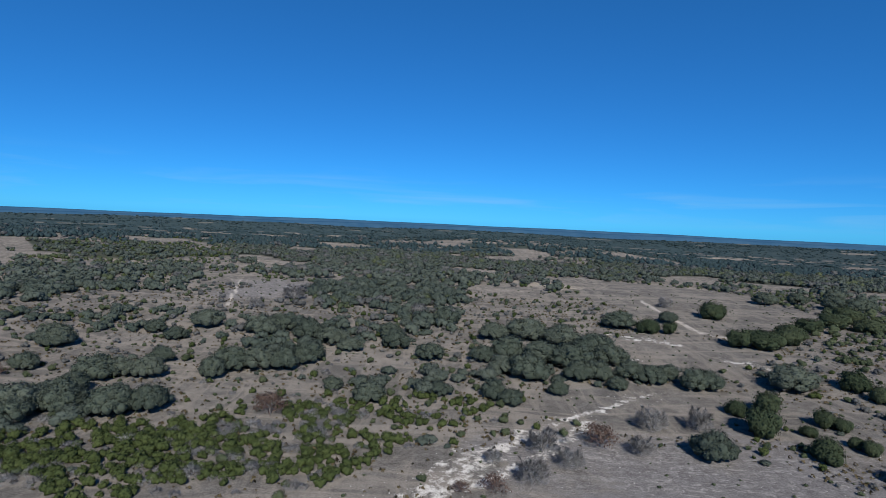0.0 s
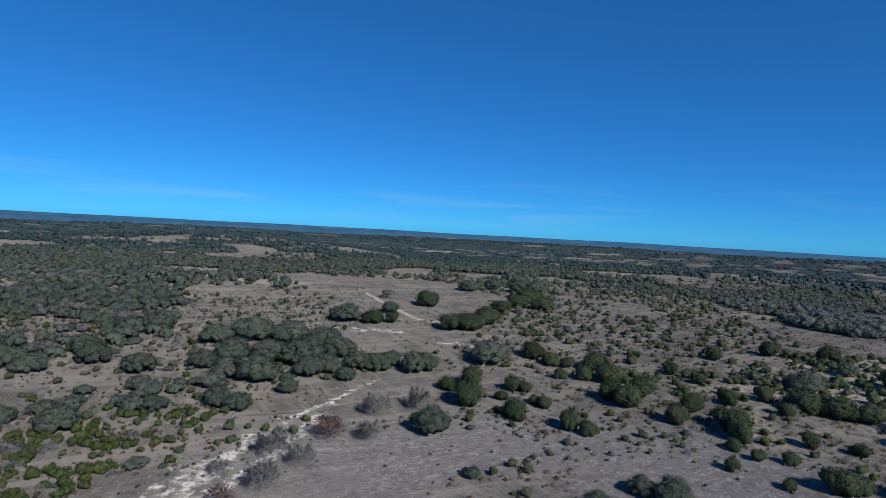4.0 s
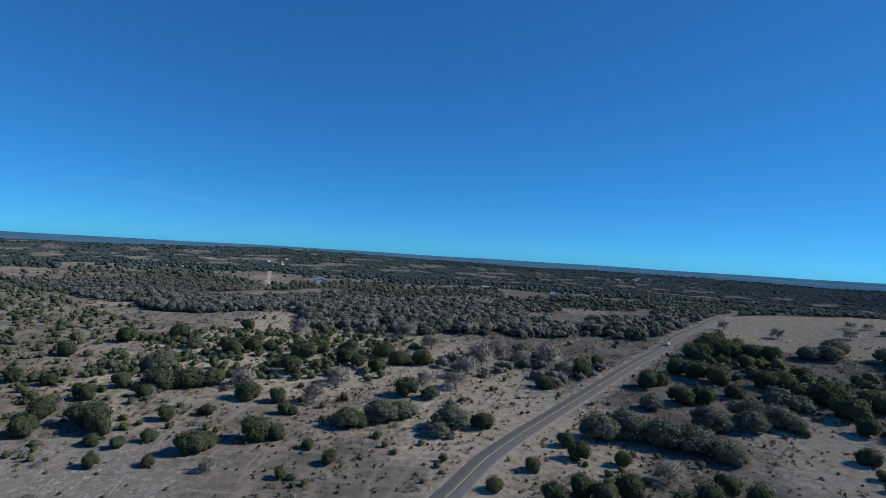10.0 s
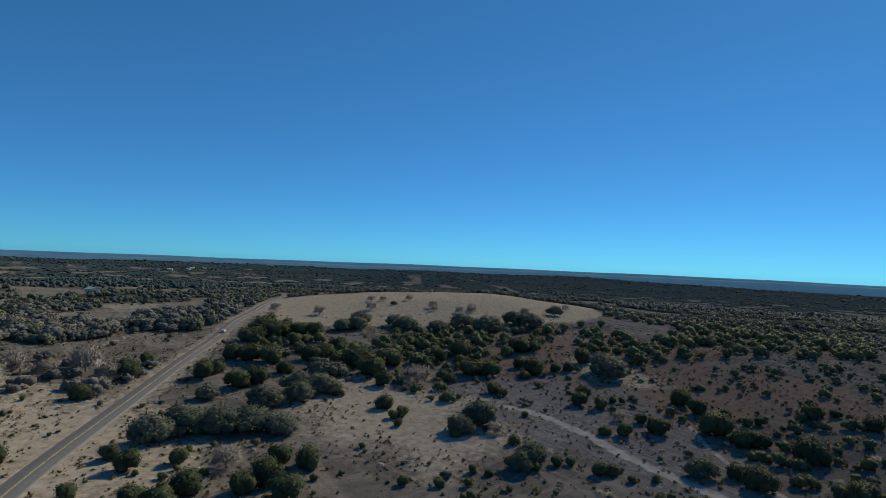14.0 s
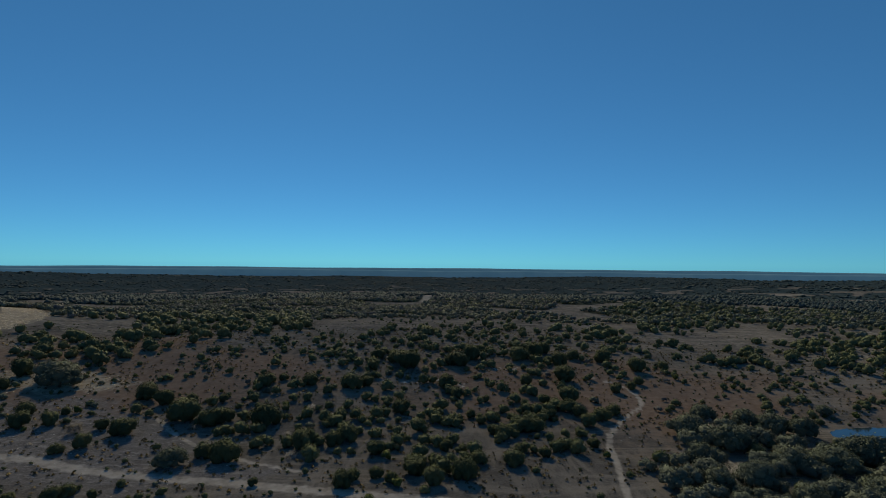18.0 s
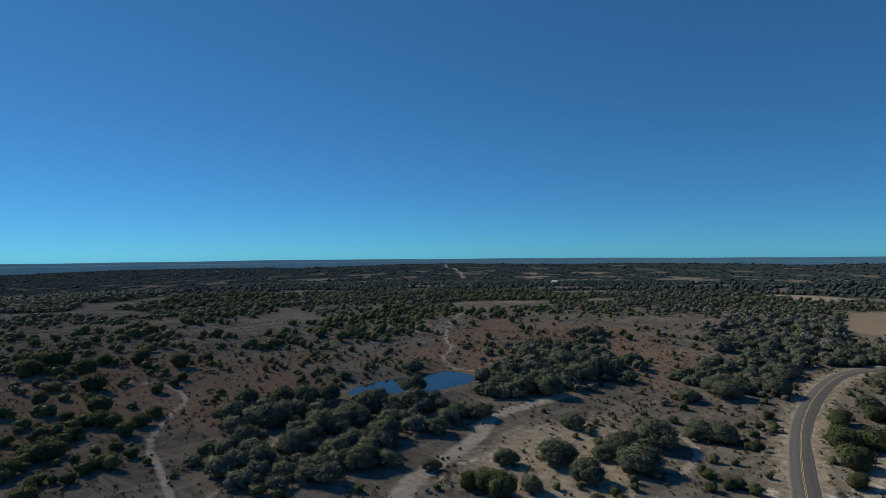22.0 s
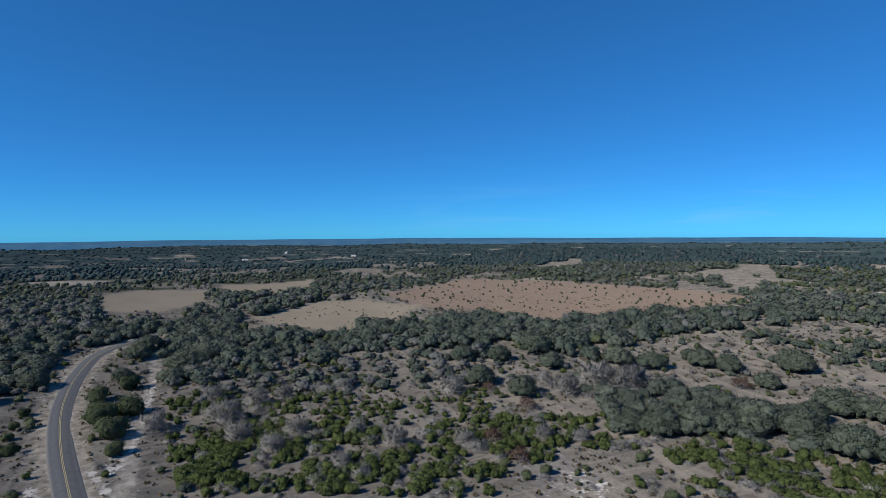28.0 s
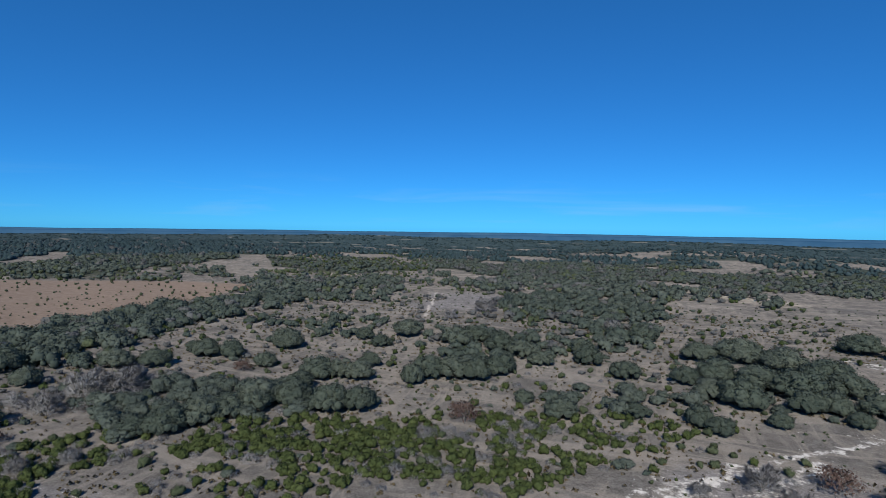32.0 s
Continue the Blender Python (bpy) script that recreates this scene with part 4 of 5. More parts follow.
    ("oak", ((-209, 133, 7.5), (-189, 127, 5.7), (-164, 181, 6.8), (-172, 183, 4.7), (-155, 185, 6.6), (-134, 180, 4.4), (-141, 204, 6.4), (-170, 161, 6.7), (-182, 154, 6.9), (-185, 93, 6.3), (-168, 101, 5.9), (-127, 114, 5.8), (-120, 118, 6.4), (-116, 126, 6.4), (-112, 132, 6.3), (-108, 139, 6.3), (-108, 150, 5.6), (-107, 161, 5.8), (-207, 113, 6.0), (-216, 101, 6.1),)),
    ("rusty", ((-156, 96, 3.9), (-178, 93, 3.1), (-138, 171, 4.4), (-139, 74, 3.6), (-123, 73, 3.6),)),
    ("bare", ((-133, 87, 4.0), (-128, 96, 3.2), (-139, 65, 3.9), (-181, 80, 6.1), (-163, 128, 8.1), (-157, 136, 8.1), (-162, 115, 5.9), (-148, 48, 4.8), (-141, 31, 3.6), (-160, 16, 4.7),)),
    ("oak", ((180, -44, 6.9), (183, -54, 8.6), (178, -63, 8.5), (175, -72, 8.1), (167, -78, 6.0), (194, -84, 7.4), (194, -98, 6.5),)),
    ("juniper", ((161, -34, 4.1), (171, -32, 3.1), (150, -20, 3.1), (139, -42, 4.7), (133, -35, 4.2), (137, -30, 3.8), (133, -59, 4.8), (138, -73, 4.8), (123, -60, 4.8), (132, -53, 4.0), (131, -23, 4.3), (136, -9, 2.9), (159, -46, 3.3), (145, -68, 3.7),)),
    ("bare", ((149, -55, 4.8),)),
    ("oak", ((-155, -168, 6.1),)),
    ("bare", ((350, -189, 6.0), (343, -227, 5.3), (356, -271, 4.0), (319, -265, 4.4), (291, -266, 4.5), (288, -275, 4.5), (264, -305, 3.7), (268, -356, 3.9),)),
    ("oak", ((349, -251, 3.0), (295, -185, 7.8), (290, -211, 7.1), (147, -227, 9.1), (136, -136, 6.8), (104, -125, 5.5),)),
)

taken, first = [], []
rng = random.Random(5)
used = {kind: 0 for kind in STOCK}
for kind, spots in PLACED:
    for x, y, wide in spots:
        half = wide * 0.95
        stock = STOCK[kind]
        i = used[kind]
        used[kind] += 1
        tall = rng.uniform(0.9, 1.1) * min(1.0, {"oak": 5.2, "juniper": 4.0}.get(kind, 5.0) / half + 0.25)
        m = pose(x, y, float(land(x, y)) - 0.05, 0, 0, rng.uniform(0, 360)) @ Matrix.Diagonal((half, half * rng.uniform(0.85, 1.1), half * tall, 1))
        if i < len(stock):
            first.append((stock[i], m))
        else:
            copy_thing(stock[i % len(stock)], m)
        taken.append((x, y, half))
for ob, m in first:
    ob.matrix_basis = m
TAKEN = np.array(taken)

# ---- the plants that nobody could count ----
# stands of plants: metres apart, least and most half width, then the corners of the ground they cover
STANDS = (
    ("green", 11, 1.6, 3.2, ((-358, 469), (-389, 659), (-292, 793), (-182, 509), (-227, 464), (-275, 451), (-270, 369))),
    ("green", 3.3, 0.9, 2, ((-64, 142), (-45, 163), (-4, 176), (19, 168), (-4, 141), (-16, 124), (-24, 113), (-52, 108), (-62, 129))),
    ("green", 3.2, 1, 2.2, ((-105, 132), (-88, 128), (-79, 148), (-64, 142), (-62, 129), (-48, 109), (-83, 105))),
    ("green", 5, 0.8, 1.8, ((86, 176), (110, 177), (100, 154), (83, 143), (78, 158))),
    ("green", 3.1, 1, 2.2, ((-151, 90), (-138, 113), (-104, 130), (-71, 149), (-51, 159), (-56, 136), (-79, 117), (-85, 106), (-82, 91), (-91, 93), (-101, 109), (-116, 104), (-125, 90), (-131, 82))),
    ("green", 3.4, 1, 2, ((-79, 117), (-55, 132), (-43, 143), (-18, 142), (-19, 125), (-37, 115), (-81, 89))),
    ("green", 5, 0.9, 1.8, ((-63, 151), (-50, 165), (-5, 178), (14, 174), (-4, 149), (-28, 140), (-48, 140))),
    ("green", 2.5, 1, 2.2, ((-170, -10), (-194, 8), (-157, 28), (-141, 42), (-160, 67), (-155, 88), (-133, 102), (-121, 86), (-119, 65), (-109, 56), (-142, -6))),
    ("green", 4, 1, 2.2, ((-121, 104), (-102, 125), (-86, 159), (-72, 133), (-91, 93), (-101, 106))),
    ("green", 6, 0.9, 2, ((-235, -17), (-252, 25), (-244, 73), (-196, 58), (-194, 35), (-178, 3))),
    ("green", 2.5, 1, 2.2, ((-175, -11), (-190, 11), (-173, 37), (-169, 50), (-158, 47), (-147, 9), (-146, -7))),
    ("green", 4.5, 0.9, 2, ((-240, -10), (-216, 47), (-179, 92), (-155, 88), (-160, 67), (-163, 29), (-196, 9), (-181, -11))),
    ("oak", 8.5, 3, 5.5, ((-153, 395), (-182, 509), (-139, 613), (-56, 662), (46, 679), (131, 596), (108, 446), (45, 375), (7, 390), (-35, 377), (-72, 391), (-81, 360), (-117, 381))),
    ("oak", 9, 3, 5.5, ((-252, 318), (-271, 356), (-259, 404), (-207, 334), (-210, 303), (-220, 288))),
    ("oak", 9, 3, 5.5, ((-190, 321), (-201, 372), (-189, 422), (-154, 351), (-175, 319))),
    ("oak", 8, 2.6, 4.6, ((-69, 297), (-81, 360), (-53, 368), (-29, 348), (7, 368), (15, 286), (-5, 262), (-28, 282), (-46, 284))),
    ("oak", 9, 3.5, 6, ((137, 571), (307, 729), (969, 1555), (1118, 1409), (358, 449), (319, 472), (259, 494), (189, 468), (163, 524))),
    ("oak", 10, 3.5, 6, ((-1504, 1896), (-1211, 2048), (-854, 2196), (-450, 2406), (-168, 741), (-377, 770), (-386, 557), (-429, 541))),
    ("oak", 12, 3.5, 6, ((-155, 832), (12, 731), (150, 684), (160, 615), (39, 569), (-51, 609), (-120, 646))),
    ("oak", 7.5, 2.2, 4, ((-89, 243), (-74, 262), (-38, 267), (-25, 282), (0, 274), (6, 254), (-21, 241), (-41, 228), (-61, 202), (-79, 216))),
    ("oak", 9, 2, 4, ((-33, 185), (-11, 201), (12, 210), (47, 205), (45, 188), (20, 184), (-9, 176), (-22, 165))),
    ("oak", 8, 2.8, 5, ((-284, 115), (-298, 135), (-278, 160), (-250, 171), (-251, 213), (-239, 244), (-229, 273), (-216, 310), (-188, 265), (-199, 220), (-202, 188), (-210, 172), (-230, 158), (-228, 136), (-251, 121), (-259, 105))),
    ("oak", 6, 2.2, 4.2, ((-177, 130), (-157, 149), (-132, 158), (-107, 158), (-82, 168), (-77, 158), (-94, 139), (-124, 122), (-145, 114), (-169, 115))),
    ("oak", 8, 3.5, 6, ((-624, 278), (-895, 517), (-2041, 1675), (-576, 687), (-382, 537), (-409, 418), (-411, 349), (-511, 351), (-529, 270), (-495, 201))),
    ("oak", 8, 2.8, 5, ((-378, 193), (-423, 244), (-366, 260), (-321, 224), (-348, 184))),
    ("oak", 9, 3, 5.5, ((-273, 652), (-491, 1912), (-83, 714), (-7, 730), (104, 657), (80, 505), (20, 456), (-37, 509), (-98, 383), (-172, 490))),
    ("oak", 8, 2.8, 5, ((-79, 335), (-46, 398), (18, 392), (23, 342), (-24, 336), (-62, 304))),
    ("oak", 8, 2.6, 4.6, ((-232, 300), (-229, 384), (-165, 373), (-141, 310), (-177, 297), (-193, 261))),
    ("oak", 7, 3, 5.5, ((-326, -16), (-415, -6), (-349, 16), (-307, 20), (-289, 52), (-274, 60), (-251, 50), (-259, 19), (-265, -9))),
    ("oak", 7.5, 3, 5.5, ((-276, 63), (-301, 79), (-287, 113), (-282, 153), (-245, 146), (-257, 182), (-249, 214), (-242, 262), (-218, 264), (-201, 240), (-205, 193), (-189, 147), (-212, 138), (-233, 123), (-238, 99), (-258, 67))),
    ("oak", 9, 1.8, 3.6, ((-276, -11), (-248, 54), (-226, 116), (-180, 102), (-199, 65), (-224, 6))),
    ("oak", 6, 2.4, 4.2, ((-161, 123), (-146, 150), (-112, 160), (-95, 153), (-97, 135), (-126, 109))),
    ("oak", 8.5, 3.5, 6, ((-1699, 793), (-2113, 1345), (-2237, 2296), (-490, 595), (-398, 467), (-448, 317), (-613, 317))),
    ("oak", 8, 3, 5, ((-393, 198), (-393, 301), (-345, 259), (-357, 189))),
    ("oak", 9, 3, 5, ((-288, 295), (-331, 402), (-209, 347), (-183, 294), (-234, 293))),
    ("oak", 8, 3.5, 5.5, ((-425, 1), (-422, 43), (-417, 100), (-489, 216), (-545, 241), (-485, 127), (-477, 49), (-496, 10))),
    ("oak", 9, 3.5, 5.5, ((-491, -136), (-504, -97), (-458, -69), (-382, -60), (-362, -86), (-376, -105))),
    ("oak", 8, 3, 5, ((-352, -98), (-362, -86), (-373, -53), (-378, -24), (-322, -21), (-330, -45), (-321, -67), (-264, -63), (-246, -69))),
    ("oak", 6.5, 2.8, 4.8, ((-180, -156), (-210, -169), (-259, -178), (-267, -141), (-275, -124), (-237, -119), (-198, -126), (-176, -137))),
    ("oak", 7, 2.8, 4.8, ((-256, -103), (-285, -105), (-316, -85), (-307, -63), (-273, -58), (-250, -81))),
    ("oak", 10, 3, 5, ((-361, -129), (-461, -124), (-449, -74), (-349, -54), (-337, -91), (-315, -102))),
    ("oak", 8, 3, 5, ((-344, -50), (-382, -27), (-367, -3), (-312, 0), (-311, -22))),
    ("oak", 7, 2.8, 4.8, ((-311, -19), (-392, -13), (-406, 18), (-323, 22), (-291, 52), (-286, 86), (-251, 75), (-257, 46), (-249, 15), (-245, -13))),
    ("oak", 7.5, 3.5, 5.5, ((-421, 4), (-456, 24), (-405, 73), (-379, 96), (-353, 84), (-354, 25))),
    ("oak", 10, 2.5, 4.5, ((-383, -663), (-1041, -1144), (-709, -486), (-639, -242), (-448, -159), (-473, -242), (-591, -501), (-317, -409), (-253, -438))),
    ("oak", 8, 2.4, 4.4, ((-241, -198), (-266, -186), (-336, -182), (-265, -144), (-226, -158), (-219, -179))),
    ("oak", 7, 2.4, 4.4, ((-174, -145), (-209, -158), (-242, -146), (-236, -130), (-188, -132))),
    ("oak", 6.5, 2.6, 4.6, ((-64, -161), (-90, -191), (-127, -178), (-151, -159), (-167, -142), (-154, -128), (-128, -136), (-113, -131), (-90, -115), (-55, -129))),
    ("oak", 10, 3, 5, ((933, -3463), (121, -2497), (-239, -1872), (-195, -586), (-143, -429), (-70, -546), (24, -491), (106, -394))),
    ("oak", 7.5, 2.6, 5, ((188, -101), (214, -129), (221, -132), (240, -127))),
    ("oak", 9, 3.5, 5.5, ((325, -388), (388, -615), (160, -773), (-110, -1820), (-159, -622), (-127, -497), (-28, -466), (107, -519), (224, -474), (233, -313))),
    ("oak", 10, 4, 6, ((1359, -1504), (1311, -2379), (576, -2772), (103, -2622), (23, -767), (232, -744), (388, -615))),
    ("oak", 8, 3, 5, ((372, 225), (513, 267), (494, 214), (489, 122), (485, 28), (473, -68), (439, -155), (389, -155), (339, -103), (332, -48), (320, 17), (302, 88), (364, 110), (330, 156), (321, 194))),
    ("oak", 9, 3.5, 5.5, ((466, -105), (597, -211), (641, -332), (428, -296), (379, -262), (417, -193), (439, -155))),
    ("oak", 8, 3.5, 6, ((77, 470), (128, 552), (227, 630), (302, 607), (436, 531), (523, 461), (435, 382), (277, 404), (193, 486), (102, 411), (70, 366))),
    ("oak", 9, 1.8, 3.6, ((-184, 233), (-155, 263), (-95, 262), (-83, 227), (-133, 226), (-153, 209))),
    ("oak", 9, 2.6, 4.6, ((435, 382), (455, 325), (515, 264), (450, 158), (471, 85), (400, 26), (337, 21), (344, 74), (347, 121), (322, 164), (350, 249))),
    ("juniper", 9, 1.6, 3.4, ((166, 356), (225, 405), (256, 394), (194, 307), (157, 309))),
    ("juniper", 8, 1.8, 4.2, ((200, 307), (295, 369), (195, 242), (144, 247), (149, 261))),
    ("juniper", 12, 1.5, 3, ((-375, 414), (-359, 527), (-296, 617), (-219, 570), (-188, 403), (-298, 356))),
    ("juniper", 13, 1.5, 3, ((-500, 227), (-468, 366), (-383, 386), (-361, 358), (-397, 310), (-401, 197))),
    ("juniper", 6.5, 2, 3.8, ((-184, -320), (-237, -355), (-279, -307), (-239, -234), (-202, -242), (-181, -272))),
    ("juniper", 6.5, 2.4, 4.6, ((-279, -365), (-444, -465), (-534, -453), (-500, -275), (-396, -203), (-360, -247), (-297, -267), (-279, -307), (-233, -305))),
    ("juniper", 10, 1.2, 2.8, ((-164, -286), (-202, -242), (-192, -201), (-160, -198), (-140, -193), (-103, -180))),
    ("juniper", 11, 1.2, 2.8, ((-182, -110), (-221, -95), (-235, -63), (-214, -49), (-165, -45), (-133, -57), (-127, -78))),
    ("juniper", 12, 1.5, 3.2, ((-249, -215), (-323, -221), (-352, -176), (-357, -119), (-294, -112), (-271, -171))),
    ("juniper", 8, 2.2, 4.4, ((-85, -375), (-197, -386), (-238, -334), (-220, -268), (-177, -249), (-123, -274), (-82, -294))),
    ("juniper", 7, 2.4, 4.8, ((-181, -545), (-400, -783), (-915, -1282), (-354, -449), (-203, -354), (-150, -422))),
    ("juniper", 9, 2.2, 4.2, ((41, -326), (-31, -385), (-81, -434), (-66, -338), (14, -295))),
    ("juniper", 8.5, 1.2, 2.8, ((-102, -255), (-159, -276), (-193, -224), (-182, -192), (-149, -189), (-92, -206))),
    ("juniper", 9, 1.4, 3.2, ((81, -302), (14, -298), (-60, -321), (-102, -255), (-73, -236), (-18, -241), (30, -237), (62, -232))),
    ("juniper", 6.5, 1.8, 3.6, ((42, -165), (30, -185), (21, -167), (22, -157))),
    ("juniper", 6.5, 1.8, 3.6, ((10, -155), (4, -171), (-18, -167), (-17, -145))),
    ("juniper", 6.5, 1.6, 3.4, ((-13, -204), (-39, -210), (-61, -190), (-47, -162), (-31, -165), (-15, -183))),
    ("juniper", 8, 1.4, 3, ((61, -227), (30, -237), (-17, -234), (-11, -174), (8, -177), (47, -177))),
    ("juniper", 10, 2, 4, ((-262, -333), (-386, -316), (-433, -235), (-352, -191), (-286, -234), (-266, -245))),
    ("juniper", 6.5, 2.4, 4.6, ((262, -182), (283, -239), (268, -268), (244, -291), (212, -280), (185, -214), (188, -189), (199, -169), (192, -148), (240, -173))),
    ("juniper", 7, 2.6, 5, ((218, -271), (224, -357), (213, -451), (104, -505), (67, -324), (109, -298), (140, -256), (165, -242), (191, -258))),
    ("juniper", 7.5, 1.4, 3, ((115, -202), (103, -283), (37, -334), (6, -292), (9, -241), (45, -223), (73, -203), (95, -175))),
    ("juniper", 8, 1.5, 3.4, ((37, -334), (-50, -360), (-91, -356), (-66, -260), (-37, -269), (5, -249))),
    ("juniper", 7, 1.6, 3.6, ((24, -221), (-16, -251), (-66, -260), (-47, -183), (16, -150), (37, -182), (29, -200))),
    ("juniper", 6, 1.6, 3.4, ((77, -194), (42, -206), (28, -195), (34, -169), (62, -171))),
    ("juniper", 6.5, 2.4, 4.6, ((315, -119), (380, -168), (317, -169), (267, -155), (245, -129), (257, -115))),
    ("juniper", 6, 2.4, 4.6, ((228, -120), (254, -156), (260, -206), (285, -290), (232, -237), (210, -172), (227, -159))),
    ("juniper", 8, 1.6, 3.4, ((214, -150), (226, -231), (175, -180), (159, -140), (190, -134))),
    ("juniper", 7.5, 1.4, 3.2, ((271, 163), (294, 126), (303, 51), (259, 24), (216, 36), (208, 69), (209, 103), (204, 122))),
    ("juniper", 7.5, 1.2, 2.6, ((172, 254), (251, 303), (378, 331), (337, 240), (283, 176), (220, 154), (191, 180), (161, 209))),
    ("juniper", 7, 1.2, 2.8, ((182, 193), (220, 154), (281, 126), (304, 78), (324, 20), (276, 16), (224, 66), (187, 104), (167, 126), (151, 159))),
    ("juniper", 10, 1.2, 2.6, ((152, 338), (203, 356), (200, 296), (162, 259), (148, 294))),
    ("bare", 9, 1.6, 3.4, ((-128, 350), (-88, 360), (-60, 301), (-87, 277))),
    ("bare", 6.5, 1.6, 3.4, ((62, 168), (83, 176), (81, 158), (63, 149))),
    ("bare", 6, 2, 4, ((-183, 137), (-177, 153), (-145, 154), (-144, 136), (-161, 127))),
    ("bare", 12, 2, 4, ((-276, -11), (-248, 54), (-226, 116), (-180, 102), (-199, 65), (-224, 6))),
    ("bare", 12, 1.8, 3.6, ((-196, -12), (-209, 9), (-172, 30), (-164, 65), (-131, 74), (-110, 57), (-125, 27), (-140, -2))),
    ("bare", 6.5, 2, 4.2, ((-182, 110), (-171, 141), (-151, 158), (-140, 144), (-160, 113))),
    ("bare", 9, 3, 5, ((-361, -129), (-461, -124), (-449, -74), (-349, -54), (-337, -91), (-315, -102))),
    ("bare", 11, 2, 4, ((-236, -13), (-252, 25), (-244, 73), (-201, 60), (-205, 37), (-188, 3))),
    ("bare", 7.5, 3.2, 5.6, ((372, 225), (513, 267), (494, 214), (489, 122), (485, 28), (473, -68), (439, -155), (389, -155), (339, -103), (332, -48), (320, 17), (302, 88), (364, 110), (330, 156), (321, 194))),
    ("bare", 6, 2.2, 4.2, ((256, 13), (296, -14), (299, -44), (255, -33), (224, 0), (230, 11))),
    ("bare", 6.5, 2.2, 4.2, ((242, -26), (282, -42), (269, -65), (228, -44))),
    ("bare", 7.5, 3, 5.4, ((435, 382), (455, 325), (515, 264), (450, 158), (471, 85), (400, 26), (337, 21), (344, 74), (347, 121), (322, 164), (350, 249))),
    ("bare", 11, 1.4, 3, ((-157, 90), (-122, 120), (-61, 147), (-29, 147), (-35, 116), (-120, 69))),
    ("bare", 8, 1.4, 3, ((-65, 122), (-43, 154), (-12, 166), (-9, 134), (-23, 110), (-57, 107))),
)


def clear_of(x, y, margin, trees=0.75):
    """Which points keep off the road, the tracks, the pond, the open ground and the trees that stand there."""
    ok = near_line(x, y, ROAD[::4]) > 6 + margin
    for half, line in TRACKS:
        ok &= near_line(x, y, line) > half + margin
    ok &= near_line(x, y, STRIP[1]) > 2.5 + margin
    ok &= pond_reach(x, y) > 1.15
    ok &= (in_spots(x, y, OPEN, 0.15) < 0.5) & (glade(x, y) < 0.6)
    for corners in FIELDS + (KNOLL,):
        ok &= in_field(x, y, corners) < 0.5
    if trees:
        for tx, ty, h in TAKEN:
            ok &= np.hypot(x - tx, y - ty) > h * trees + margin * 0.5
    return ok


def planted(name, label, category, mat, templates, x, y, s, seed, tall=(0.8, 1.15)):
    """One object of many plants: a template at each place, turned and scaled."""
    g = dice(seed)
    which = g.integers(0, len(templates), len(x))
    z = land(x, y)
    V, F, T, N = [], [], [], []
    n = 0
    for i, (tv, tf, tn) in enumerate(templates):
        k = np.nonzero(which == i)[0]
        if not len(k):
            continue
        a = g.uniform(0, 2 * np.pi, len(k))
        ca, sa_ = np.cos(a)[:, None], np.sin(a)[:, None]
        px, py, pz = tv.T[:, None]
        nx, ny, nz = tn.T[:, None]
        sc = s[k][:, None]
        v = np.stack([(px * ca - py * sa_) * sc + x[k][:, None], (px * sa_ + py * ca) * sc + y[k][:, None], pz * sc * g.uniform(*tall, (len(k), 1)) + z[k][:, None] - 0.05], -1)
        N.append(np.stack([nx * ca - ny * sa_, nx * sa_ + ny * ca, nz + 0 * ca], -1).reshape(-1, 3))
        F.append((tf[None] + (np.arange(len(k)) * len(tv))[:, None, None]).reshape(-1, 3) + n)
        V.append(v.reshape(-1, 3))
        T.append(np.repeat(np.clip(g.normal(0.5, 0.34, len(k)), 0, 1), len(tv)))
        n += v.shape[0] * v.shape[1]
    me = mesh_from(name, np.concatenate(V), np.concatenate(F), [mat], smooth_shade=True, normals=np.concatenate(N))
    at = me.attributes.new("tint", "FLOAT", "POINT")
    at.data.foreach_set("value", np.concatenate(T).astype(np.float32))
    return tagged(new(name, me), label, category, kind="stuff")


def few(lobes, keep):
    return lobes[:keep]


OAK_NEAR = [crown(oak_lobes(115 + i, 14), 900, 0.09, 125 + i, 0.82, 3, 6, 0.17) for i in range(4)]
OAK_MID = [crown([(x, y, z, rr * 1.1, rz * 1.2) for x, y, z, rr, rz in oak_lobes(110 + i, 9)], 200, 0.155, 120 + i, 0.78, 3, 5, 0.15) for i in range(5)]
OAK_FAR = [crown([(0.25, 0.1 * i, 0.6, 0.6, 0.5), (-0.35, 0.3 - 0.2 * i, 0.5, 0.5, 0.42)], 22, 0.29, 135 + i, 0.86, 3, 5, 0.14) for i in range(4)]
JUN_NEAR = [crown(few(juniper_lobes(145 + i), 6), 320, 0.13, 155 + i, 0.84, 3, 6, 0.14, 0.3, soft=0.45) for i in range(4)]
JUN_MID = [crown(few(juniper_lobes(140 + i), 4), 100, 0.19, 150 + i, 0.88, 3, 5, 0.12, 0.3, soft=0.45) for i in range(4)]
JUN_FAR = [crown([(0, 0, 0.55, 0.75, 0.65)], 26, 0.26, 165 + i, 0.92, 3, 5, 0.1, soft=0.45) for i in range(4)]


def bare_crown(seed, many, twigs, width, heart):
    """A leafless crown: a haze of short twigs over loose inner branchwork."""
    tv, tf, tn = twig_crown(twigs, width, seed)
    if not heart:
        return tv, tf, tn
    cv, cf, cn = crown([(x, y, z, 1.05 * rr, rz) for x, y, z, rr, rz in oak_lobes(seed, many)], 12 * many, 0.16, seed + 50, heart, 3, 5, 0.16)
    return np.concatenate([tv, cv]), np.concatenate([tf, cf + len(tv)]), np.concatenate([tn, cn])


